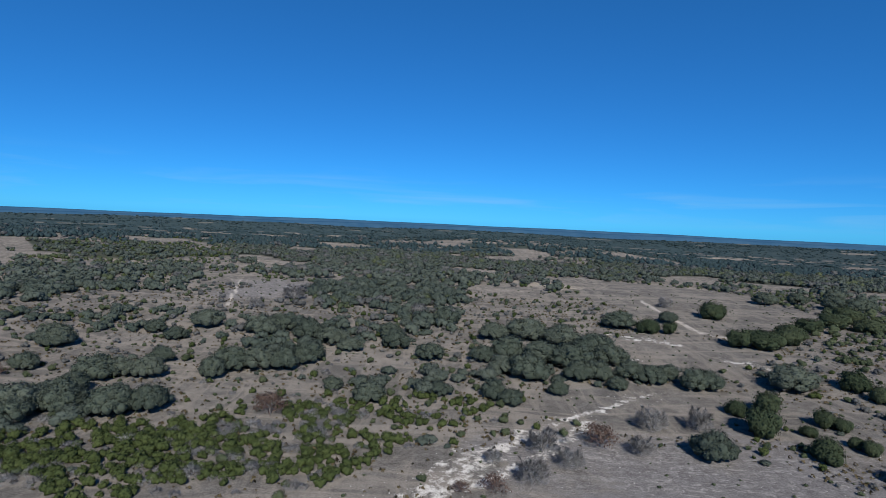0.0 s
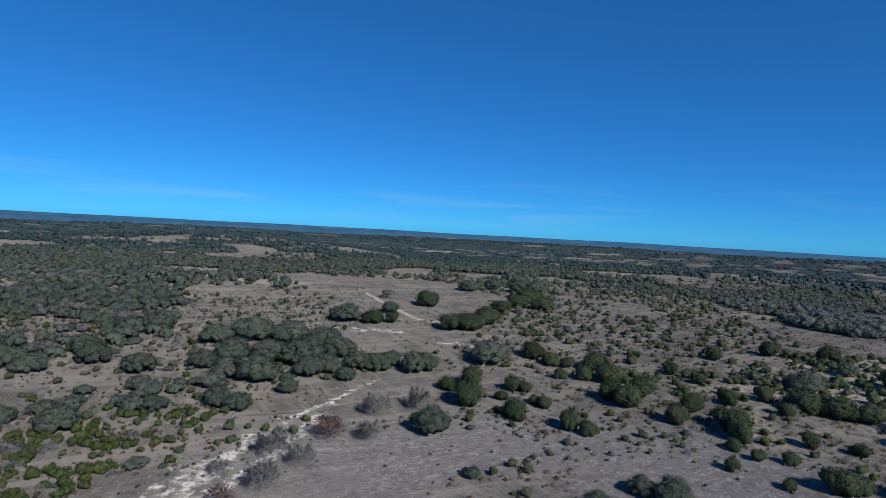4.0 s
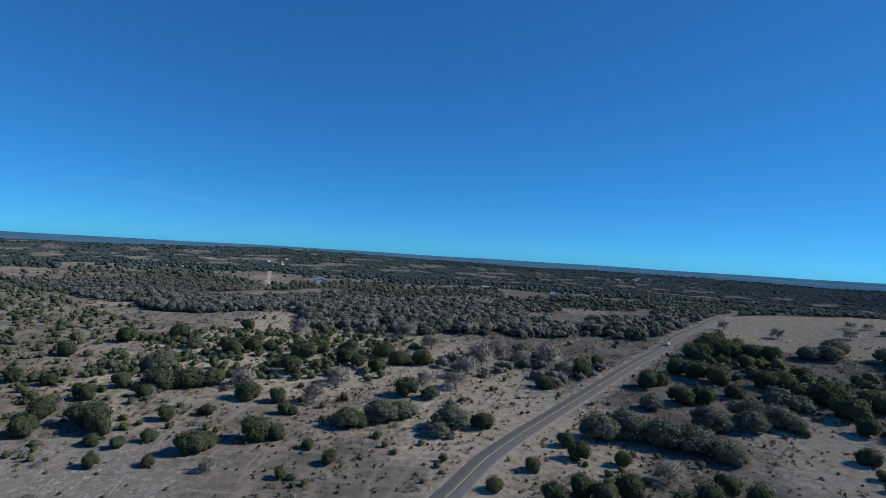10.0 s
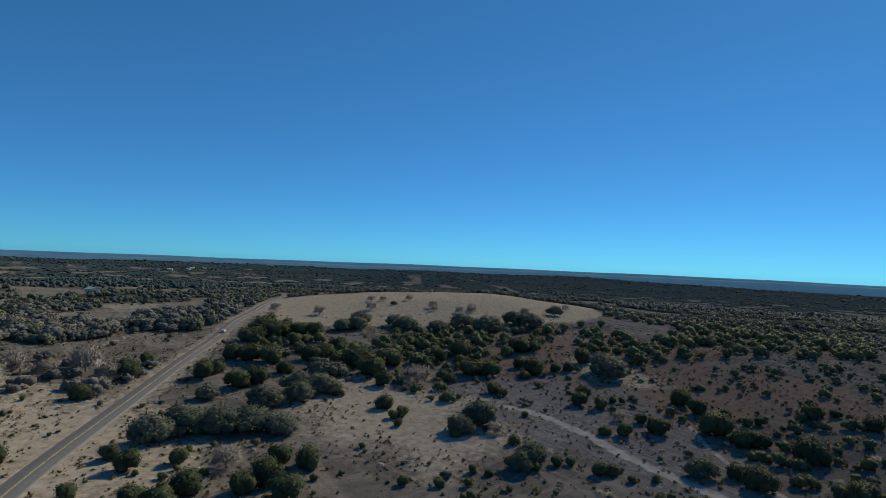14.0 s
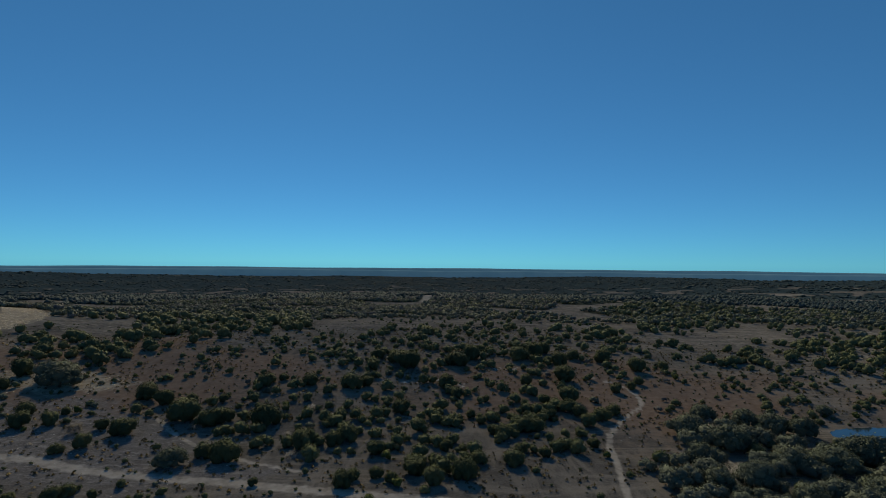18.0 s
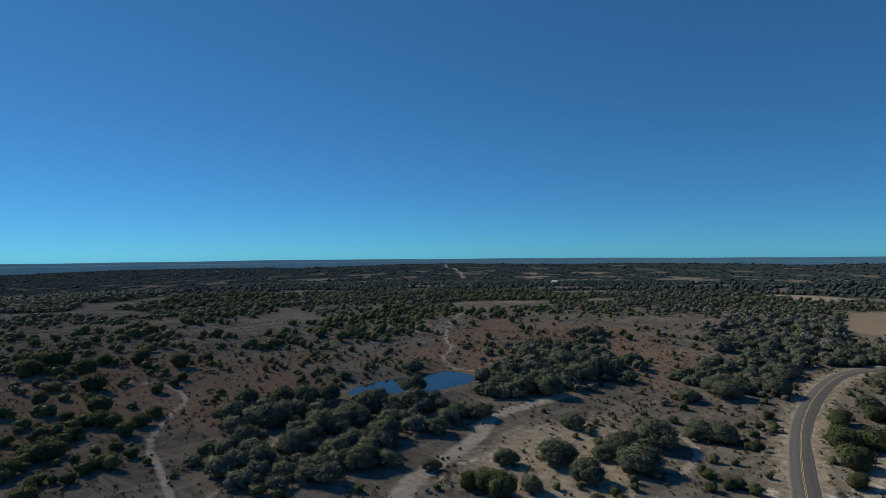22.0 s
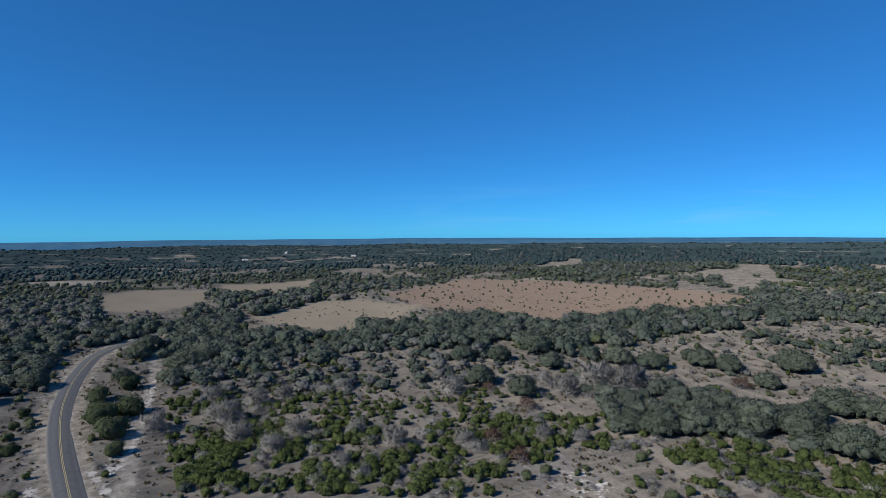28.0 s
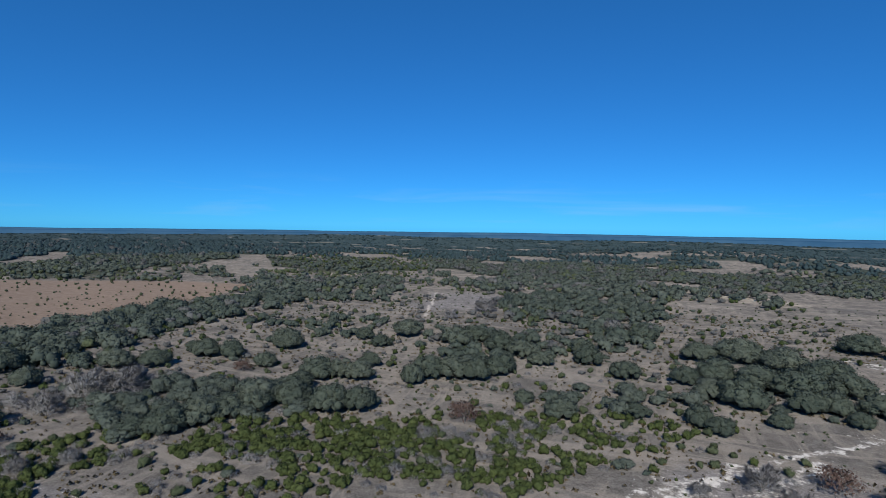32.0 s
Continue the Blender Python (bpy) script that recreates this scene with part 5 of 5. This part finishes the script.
BARE_NEAR = [bare_crown(172 + i, 7, 1100, 0.013, 0) for i in range(4)]
BARE_MID = [bare_crown(160 + i, 6, 110, 0.03, 0.72) for i in range(4)]
BARE_FAR = [crown([(0.2, 0.1 * i, 0.62, 0.6, 0.5), (-0.3, 0.2 - 0.2 * i, 0.55, 0.5, 0.42)], 34, 0.22, 176 + i, 0.82, 2, 5, 0.16) for i in range(3)]
SHRUB_NEAR = [crown(few(juniper_lobes(280 + i), 5), 150, 0.16, 285 + i, 0.8, 3, 5, 0.18, 0.7) for i in range(4)]
SHRUB_MID = [crown(few(juniper_lobes(180 + i), 3), 60, 0.22, 185 + i, 0.82, 3, 5, 0.16, 0.7) for i in range(3)]
GRASS_LOW = [crown([(0, 0, 0.4, 0.7, 0.6)], 7, 0.9, 290 + i, 0) for i in range(3)]
BLADE_LOW = [crown([(0, 0, 0.1, 0.75, 0.3)], 7, 0.7, 295 + i, 0) for i in range(3)]
TUFT_LOW = [crown([(0, 0, 0.45, 0.8, 0.6)], 12, 0.35, 190 + i, 0.85, 2, 5) for i in range(3)]
CLUMP = [crown([(0, 0, 0.25, 0.9, 0.5)], 1, 0.5, 195 + i, 1.0, 2, 4) for i in range(3)]


def stand(gap, corners, g):
    """Places about a gap apart on the ground inside the corners."""
    c = np.array(corners, float)
    lo, hi = c.min(axis=0) - gap, c.max(axis=0) + gap
    n = int(np.prod(hi - lo) / gap ** 2)
    x, y = g.uniform(lo[0], hi[0], n), g.uniform(lo[1], hi[1], n)
    r = np.hypot(x, y)
    k = r < 1150
    x, y = x[k], y[k]
    k = in_field(x, y, corners, 0.02 * np.hypot(x, y)) > g.uniform(0.25, 0.75, len(x))
    return x[k], y[k]


got = {k: [[], [], []] for k in ("oak", "juniper", "green", "bare")}


def grow(kind, x, y, lo, hi):
    s = lo + (hi - lo) * g.uniform(0, 1, len(x)) ** 1.3
    for store, v in zip(got[kind], (x, y, s)):
        store.append(v)


g = dice(300)
for kind, gap, lo, hi, corners in STANDS:
    share = {"green": 0.82, "oak": 0.86, "bare": 1.05}.get(kind, 1.0)
    if kind == "juniper" and corners[0][1] < -100:
        share = 1.3
    x, y = stand(gap * share, corners, g)
    if kind == "green":  # in mats of a few
        k = wave(x, y, 16, 41) + wave(x, y, 37, 42) + g.normal(0, 0.3, len(x)) > -0.3
        x, y = x[k], y[k]
        k = g.uniform(0, 1, len(x)) < 0.1
        grow("bare", x[k], y[k], lo, hi)
        x, y = x[~k], y[~k]
    if kind == "oak":  # other sorts stand among the oaks
        pick = g.uniform(0, 1, len(x)) + 0.2 * wave(x, y, 45, 43)
        grow("bare", x[pick > 0.86], y[pick > 0.86], 0.6 * lo, 0.9 * hi)
        grow("juniper", x[pick < 0.1], y[pick < 0.1], 0.5 * lo, 0.7 * hi)
        k = (pick >= 0.1) & (pick <= 0.86)
        x, y = x[k], y[k]
    away = 1 - 0.28 * smooth(330, 520, np.hypot(x, y))
    grow(kind, x, y, lo * away, hi * away)
# the range beyond, wood and scrub in patches; open hillside in the east
n = 42000
r, a = 430 + 760 * g.uniform(0, 1, n) ** 0.9, g.uniform(0, 2 * np.pi, n)
x, y = r * np.sin(a), r * np.cos(a)
dense = wave(x, y, 170, 21) + 0.5 * wave(x, y, 61, 22) + woodier(x, y) - 0.1 * hillside(x, y)
sort = wave(x, y, 240, 25) + g.normal(0, 0.5, n)
keep = dense + g.normal(0, 0.3, n) > -0.1
grow("oak", x[keep & (sort > -0.25)], y[keep & (sort > -0.25)], 1.8, 4.2)
k = keep & (sort <= -0.7)
grow("bare", x[k], y[k], 1.7, 3.4)
k = (keep & (sort <= -0.25) & (sort > -0.7)) | (~keep & (g.uniform(0, 1, n) < 0.22))
grow("juniper", x[k], y[k], 1.4, 3.0)
# small mixed brush between the stands, thickest in the north
n = 20000
r, a = np.sqrt(g.uniform(130 ** 2, 520 ** 2, n)), g.uniform(0, 2 * np.pi, n)
x, y = r * np.sin(a), r * np.cos(a)
keep = 0.7 * wave(x, y, 64, 51) + 0.5 * wave(x, y, 29, 52) + g.normal(0, 0.5, n) + 1.0 * smooth(-0.1, 0.6, (y - 0.5 * x) / r) > 0.5
sort = g.uniform(0, 1, n) + 0.25 * wave(x, y, 90, 53)
for kind, lo, hi in (("juniper", -1, 0.28), ("green", 0.28, 0.55), ("bare", 0.55, 0.9), ("oak", 0.9, 2)):
    sel = keep & (sort >= lo) & (sort < hi)
    grow(kind, x[sel], y[sel], 0.6, 2.0)
# lone bushes nearer by
n = 1100
r, a = np.sqrt(g.uniform(95 ** 2, 330 ** 2, n)), g.uniform(0, 2 * np.pi, n)
grow("juniper", r * np.sin(a), r * np.cos(a), 0.7, 1.9)

SORTS = {"oak": ("live_oak_wood", "grey-green live oak woodland", SHADED_OAK_LEAF, OAK_MID, OAK_FAR), "juniper": ("juniper_scrub", "dark green juniper scrub", JUNIPER_LEAF, JUN_MID, JUN_FAR),
         "green": ("evergreen_shrubs", "low yellow-green evergreen shrubs", SHRUB_LEAF, SHRUB_MID, JUN_FAR), "bare": ("bare_brush", "leafless grey brush", BRUSH, BARE_MID, BARE_FAR)}
for i, (kind, (name, label, mat, mid, far)) in enumerate(SORTS.items()):
    x, y, s = [np.concatenate(v) for v in got[kind]]
    ok = clear_of(x, y, 0.5)
    if kind == "bare":
        ok &= (np.hypot(x, y) < 600) | (g.uniform(0, 1, len(x)) < 0.45)
    x, y, s = x[ok], y[ok], s[ok]
    near = np.hypot(x, y) < (470 if kind == "bare" else 370)
    if kind == "bare":  # the nearest with finer twigs
        close = (np.hypot(x, y) < 215) & (s > 1.0)
        near &= ~close
        planted("bare_thicket", "rounded leafless grey bushes with fine twigs", "bushes", TWIG, BARE_NEAR, x[close], y[close], s[close], 440)
        x, y, s, near = x[~close], y[~close], s[~close], near[~close]
    if kind in ("oak", "juniper", "green"):  # and the nearest with finer leaves
        close = (np.hypot(x, y) < 225) & (s > (0.9 if kind == "green" else 1.2))
        near &= ~close
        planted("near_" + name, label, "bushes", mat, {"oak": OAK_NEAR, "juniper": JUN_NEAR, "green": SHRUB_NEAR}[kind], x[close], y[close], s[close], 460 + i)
        x, y, s, near = x[~close], y[~close], s[~close], near[~close]
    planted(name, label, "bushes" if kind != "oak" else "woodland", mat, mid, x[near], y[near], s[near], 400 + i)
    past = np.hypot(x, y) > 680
    if kind in ("oak", "juniper"):  # the farthest in plainer shape, with haze blue in the leaf colour
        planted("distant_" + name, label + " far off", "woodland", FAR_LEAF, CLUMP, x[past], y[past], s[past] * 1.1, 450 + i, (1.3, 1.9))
        near |= past
    if (~near).any():
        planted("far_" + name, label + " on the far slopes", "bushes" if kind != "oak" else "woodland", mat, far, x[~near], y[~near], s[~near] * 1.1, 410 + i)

# small dry tufts and seedlings on the bare ground
n = 48000
r, a = np.sqrt(g.uniform(92 ** 2, 360 ** 2, n)), g.uniform(0, 2 * np.pi, n)
x, y = r * np.sin(a), r * np.cos(a)
ok = clear_of(x, y, -1.0, 0) & (wave(x, y, 40, 31) + g.normal(0, 0.5, n) > -0.1)
planted("dry_tufts", "small dry brown tufts and weeds", "grass", TUFT, GRASS_LOW, x[ok], y[ok], g.uniform(0.25, 0.75, ok.sum()), 420)
n = 6000
r, a = np.sqrt(g.uniform(92 ** 2, 400 ** 2, n)), g.uniform(0, 2 * np.pi, n)
x, y = r * np.sin(a), r * np.cos(a)
ok = (near_line(x, y, ROAD[::4]) > 6) & (pond_reach(x, y) > 1.2)
planted("seedling_bushes", "small dark green juniper seedlings", "bushes", JUNIPER_LEAF, TUFT_LOW, x[ok], y[ok], g.uniform(0.35, 0.9, ok.sum()), 421)

# pale stones, thickest where the rock comes through
n = 40000
r, a = np.sqrt(g.uniform(92 ** 2, 260 ** 2, n)), g.uniform(0, 2 * np.pi, n)
x, y = r * np.sin(a), r * np.cos(a)
much = np.maximum(0.30 * in_spots(x, y, GREYS, 0.5, 0.3), 0.8 * in_spots(x, y, PALE, 0.6, 0.4))
for half, line in CHALK:
    much = np.maximum(much, 0.6 * (1 - smooth(half, half * 3, near_line(x, y, line))))
much = np.maximum(much, 0.05 * smooth(0.1, 0.6, wave(x, y, 37, 71)))
ok = (much > g.uniform(0, 1, n)) & (near_line(x, y, ROAD[::4]) > 4.5) & (pond_reach(x, y) > 1.1)
STONE = [crown([(0, 0, 0.12, 0.8, 0.45)], 1, 0.2, 480 + i, 1.0, 2, 5) for i in range(3)]
planted("limestone_rocks", "pale broken limestone lying on the bare ground", "rocks", ROCK, STONE, x[ok], y[ok], 0.12 + 0.22 * g.uniform(0, 1, ok.sum()) ** 2, 481)

# dry grass on the straw-coloured ground
n = 60000
r, a = np.sqrt(g.uniform(95 ** 2, 500 ** 2, n)), g.uniform(0, 2 * np.pi, n)
x, y = r * np.sin(a), r * np.cos(a)
knoll = 0.5 * in_field(x, y, KNOLL, 9.0)
much = np.maximum(in_spots(x, y, STRAWS, 0.5, 0.3) * (r < 330), knoll)
much = np.maximum(much, 0.8 * (1 - smooth(7, 13, near_line(x, y, ROAD[::4]))) * (r < 360))
ok = (much > g.uniform(0.2, 0.9, n)) & (near_line(x, y, ROAD[::4]) > 4.2)
planted("dry_grass", "pale dry winter grass in low tufts", "grass", BLADES, BLADE_LOW, x[ok], y[ok], g.uniform(0.3, 0.65, ok.sum()), 423)
n = 24000
x, y = g.uniform(200, 490, n), g.uniform(-440, -140, n)
ok = in_field(x, y, KNOLL, 9.0) > g.uniform(0.3, 0.9, n)
planted("knoll_grass", "pale dry winter grass on the open knoll", "grass", BLADES, BLADE_LOW, x[ok], y[ok], g.uniform(0.35, 0.8, ok.sum()), 424)

# the woods of the plain, to the horizon
n = 84000
r, a = 800 + 3600 * g.uniform(0, 1, n) ** 1.3, g.uniform(0, 2 * np.pi, n)
x, y = r * np.sin(a), r * np.cos(a)
ok = (glade(x, y) < 0.5) & (open_plain(x, y) < 0.4) & (wave(x, y, 330, 11) + g.normal(0, 0.5, n) > -0.75)
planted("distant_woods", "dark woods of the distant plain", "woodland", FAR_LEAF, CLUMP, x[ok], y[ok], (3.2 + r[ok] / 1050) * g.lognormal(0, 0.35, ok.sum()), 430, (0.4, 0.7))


# ---- buildings, mast, car and sign ----
def slab(name, size, mat, parent=None, at=(0, 0, 0), bevel=0.02, label=""):
    """A box of that size on the point at, with softened edges."""
    bm = bmesh.new()
    bmesh.ops.create_cube(bm, size=1.0)
    bmesh.ops.scale(bm, vec=size, verts=bm.verts)
    bmesh.ops.translate(bm, vec=(at[0], at[1], at[2] + size[2] / 2), verts=bm.verts)
    if bevel:
        bmesh.ops.bevel(bm, geom=list(bm.edges), offset=bevel, segments=2, affect="EDGES")
    me = bpy.data.meshes.new(name)
    bm.to_mesh(me), bm.free()
    me.materials.append(mat)
    return part(name, me, parent, label)


def prism(name, profile, x0, x1, mat, parent, label=""):
    """A profile in y and z, drawn out from x0 to x1."""
    n = len(profile)
    bm = bmesh.new()
    a = [bm.verts.new((x0, y, z)) for y, z in profile]
    b = [bm.verts.new((x1, y, z)) for y, z in profile]
    bm.faces.new(a[::-1]), bm.faces.new(b)
    for i in range(n):
        j = (i + 1) % n
        bm.faces.new((a[i], a[j], b[j], b[i]))
    bmesh.ops.recalc_face_normals(bm, faces=bm.faces)
    me = bpy.data.meshes.new(name)
    bm.to_mesh(me), bm.free()
    me.materials.append(mat)
    return part(name, me, parent, label)


SIDING = plain("pale_siding", (0.5, 0.47, 0.42), (0.62, 0.59, 0.54), 0.8, 0.7)
GLASS = plain("dark_window", (0.03, 0.035, 0.04), (0.06, 0.065, 0.07), 1.0, 0.1)
BLACK = plain("black_rubber", (0.015, 0.015, 0.016), (0.03, 0.03, 0.03), 5.0, 0.8)
NAVY = plain("dark_blue_paint", (0.02, 0.03, 0.05), (0.035, 0.045, 0.07), 3.0, 0.4)


def house(x, y, turn, long, wide, high, roof, label, name="house"):
    top = tagged(new(name), label, "building")
    w, e = wide / 2, high + wide * 0.24
    prism("wall", ((-w, -0.6), (w, -0.6), (w, high), (0, e), (-w, high)), -long / 2, long / 2, SIDING, top)
    for s in (-1, 1):
        prism("roof", ((0, e + 0.35), (s * (w + 0.5), high + 0.12), (s * (w + 0.5), high - 0.12), (0, e + 0.08)), -long / 2 - 0.5, long / 2 + 0.5, roof, top)
        for k in (-0.28, 0.28):
            slab("window", (1.4, 0.08, 1.2), GLASS, top, (k * long, s * (w + 0.03), 1.0), 0)
    slab("door", (1.1, 0.1, 2.1), NAVY, top, (0, -w - 0.04, 0), 0)
    top.matrix_basis = pose(x, y, float(land(x, y)), 0, 0, turn)
    return top


house(624, 167, 20, 24, 12, 4.2, TIN, "long pale barn with a bright sheet-metal roof among trees", "barn")
for x, y, turn, long, wide in ((639, -97, 15, 14, 8), (-584, -517, 40, 10, 6), (-737, -476, 70, 12, 7)):
    house(x, y, turn, long, wide, 2.4, TIN, "low ranch building with a pale metal roof among trees")
for x, y, turn in ((2225, -543, 10), (2300, -600, 60), (2380, -690, 30), (2450, -725, 80), (2500, -790, 15), (1718, 630, 45), (1640, 560, 5), (-2100, 520, 50), (-2320, 300, 20), (-1980, 120, 70)):
    house(x, y, turn, 18, 10, 4.0, TIN, "distant building with a bright pale roof on the plain")


def bars(name, lines, mat, parent, sides=4):
    V, F = [], []
    for a, b, r0, r1 in lines:
        limb(V, F, a, b, r0, r1, sides)
    return part(name, mesh_from(name, V, F, [mat]), parent)


mast = tagged(new("radio_mast"), "tall slender grey guyed radio mast on the horizon", "mast")
MAST_H = 285.0
bars("shaft", [((0, 0, 0), (0, 0, MAST_H), 0.8, 0.6)], STEEL, mast, 3)
for i in range(3):
    a = 2 * math.pi * i / 3
    bars("guy_wire", [((140 * math.cos(a), 140 * math.sin(a), -2), (0, 0, MAST_H * h), 0.12, 0.12) for h in (0.35, 0.65, 0.95)], STEEL, mast, 3)
mx, my = -3482, -2919
mast.matrix_basis = pose(mx, my, float(land(mx, my)))

# An added tower-like upright that stands in for a pale road cut.
tower = tagged(new("water_tower"), "slim dull tan upright standing in for a pale road cut in dark woods", "tower")
bars("leg", [((4 * math.cos(a), 4 * math.sin(a), -1), (2 * math.cos(a), 2 * math.sin(a), 11), 0.4, 0.4) for a in (0.8, 2.4, 3.9, 5.5)], ROAD_CUT_TAN, tower)
bars("tank", [((0, 0, 11), (0, 0, 12.5), 2.2, 3.2), ((0, 0, 12.5), (0, 0, 16), 3.2, 3.2), ((0, 0, 16), (0, 0, 17.5), 3.2, 0.5)], ROAD_CUT_TAN, tower, 12)
tower.matrix_basis = pose(-948, -29, float(land(-948, -29))) @ Matrix.Diagonal((0.36, 0.36, 0.7, 1))


def wheel(parent, x, y):
    v, f = [], []
    limb(v, f, (x, y - 0.11, 0.33), (x, y + 0.11, 0.33), 0.33, 0.33, 14)
    n = len(v)
    for c in (0, 14):
        f += [(c, c + i, c + i + 1) for i in range(1, 13)]
    t = part("wheel", mesh_from("tyre", v, f, [BLACK]), parent, "black rubber tyre")
    v, f = [], []
    limb(v, f, (x, y - 0.12, 0.33), (x, y + 0.12, 0.33), 0.2, 0.2, 10)
    for c in (0, 10):
        f += [(c, c + i, c + i + 1) for i in range(1, 9)]
    part("rim", mesh_from("rim", v, f, [STEEL]), t, "grey metal rim")


def saloon(x, y, turn):
    top = tagged(new("car"), "white passenger car driving on the asphalt road", "car")
    side = ((-2.25, 0.35), (-2.3, 0.75), (-2.1, 0.98), (-1.2, 1.02), (-0.1, 1.04), (1.2, 0.98), (2.1, 0.85), (2.3, 0.6), (2.25, 0.35))
    cabin = ((-1.75, 1.0), (-1.2, 1.42), (0.15, 1.47), (1.1, 1.0))
    for nm, prof, half, mat, lab in (("body", side, 0.88, WHITE_PAINT, "glossy white paint"), ("cabin_glass", cabin, 0.74, GLASS, "dark tinted glass")):
        bm = bmesh.new()
        a = [bm.verts.new((px, -half, pz)) for px, pz in prof]
        b = [bm.verts.new((px, half, pz)) for px, pz in prof]
        bm.faces.new(a), bm.faces.new(b[::-1])
        for i in range(len(prof)):
            j = (i + 1) % len(prof)
            bm.faces.new((a[j], a[i], b[i], b[j]))
        bmesh.ops.recalc_face_normals(bm, faces=bm.faces)
        bmesh.ops.bevel(bm, geom=list(bm.edges), offset=0.06, segments=2, affect="EDGES")
        me = bpy.data.meshes.new(nm)
        bm.to_mesh(me), bm.free()
        me.materials.append(mat)
        part(nm, me, top, lab)
    slab("roof", (1.35, 1.36, 0.06), WHITE_PAINT, top, (-0.5, 0, 1.45), 0.02)
    for s in (-0.6, 0.6):
        slab("headlight", (0.08, 0.35, 0.14), TIN, top, (2.26, s, 0.62), 0.02)
        slab("taillight", (0.08, 0.3, 0.14), RUST_LEAF, top, (-2.28, s, 0.75), 0.02)
    for wx in (-1.35, 1.4):
        for wy in (-0.8, 0.8):
            wheel(top, wx, wy)
    top.matrix_basis = pose(x, y, float(land(x, y)) + 0.2, 0, 0, turn)


saloon(326, -115.3, -32)
sign = tagged(new("roadside_sign"), "small dark sign on a steel post beside the road", "sign")
bars("post", [((0, 0, -0.4), (0, 0, 2.0), 0.04, 0.04)], STEEL, sign, 6)
slab("panel", (0.05, 0.9, 1.0), NAVY, sign, (0, 0, 1.4), 0.01)
sign.matrix_basis = pose(334, -139, float(land(334, -139)), 0, 0, -32)

# small reddish bushes dotted over the pasture
n = 420
px, py = g.uniform(-480, -250, n), g.uniform(120, 340, n)
ok = (in_field(px, py, FIELDS[3]) > 0.9) & (g.uniform(0, 1, n) < 0.8)
planted("pasture_bushes", "small round dark bushes dotted over red pasture", "bushes", JUNIPER_LEAF, JUN_FAR, px[ok], py[ok], g.uniform(0.5, 1.5, ok.sum()), 440)
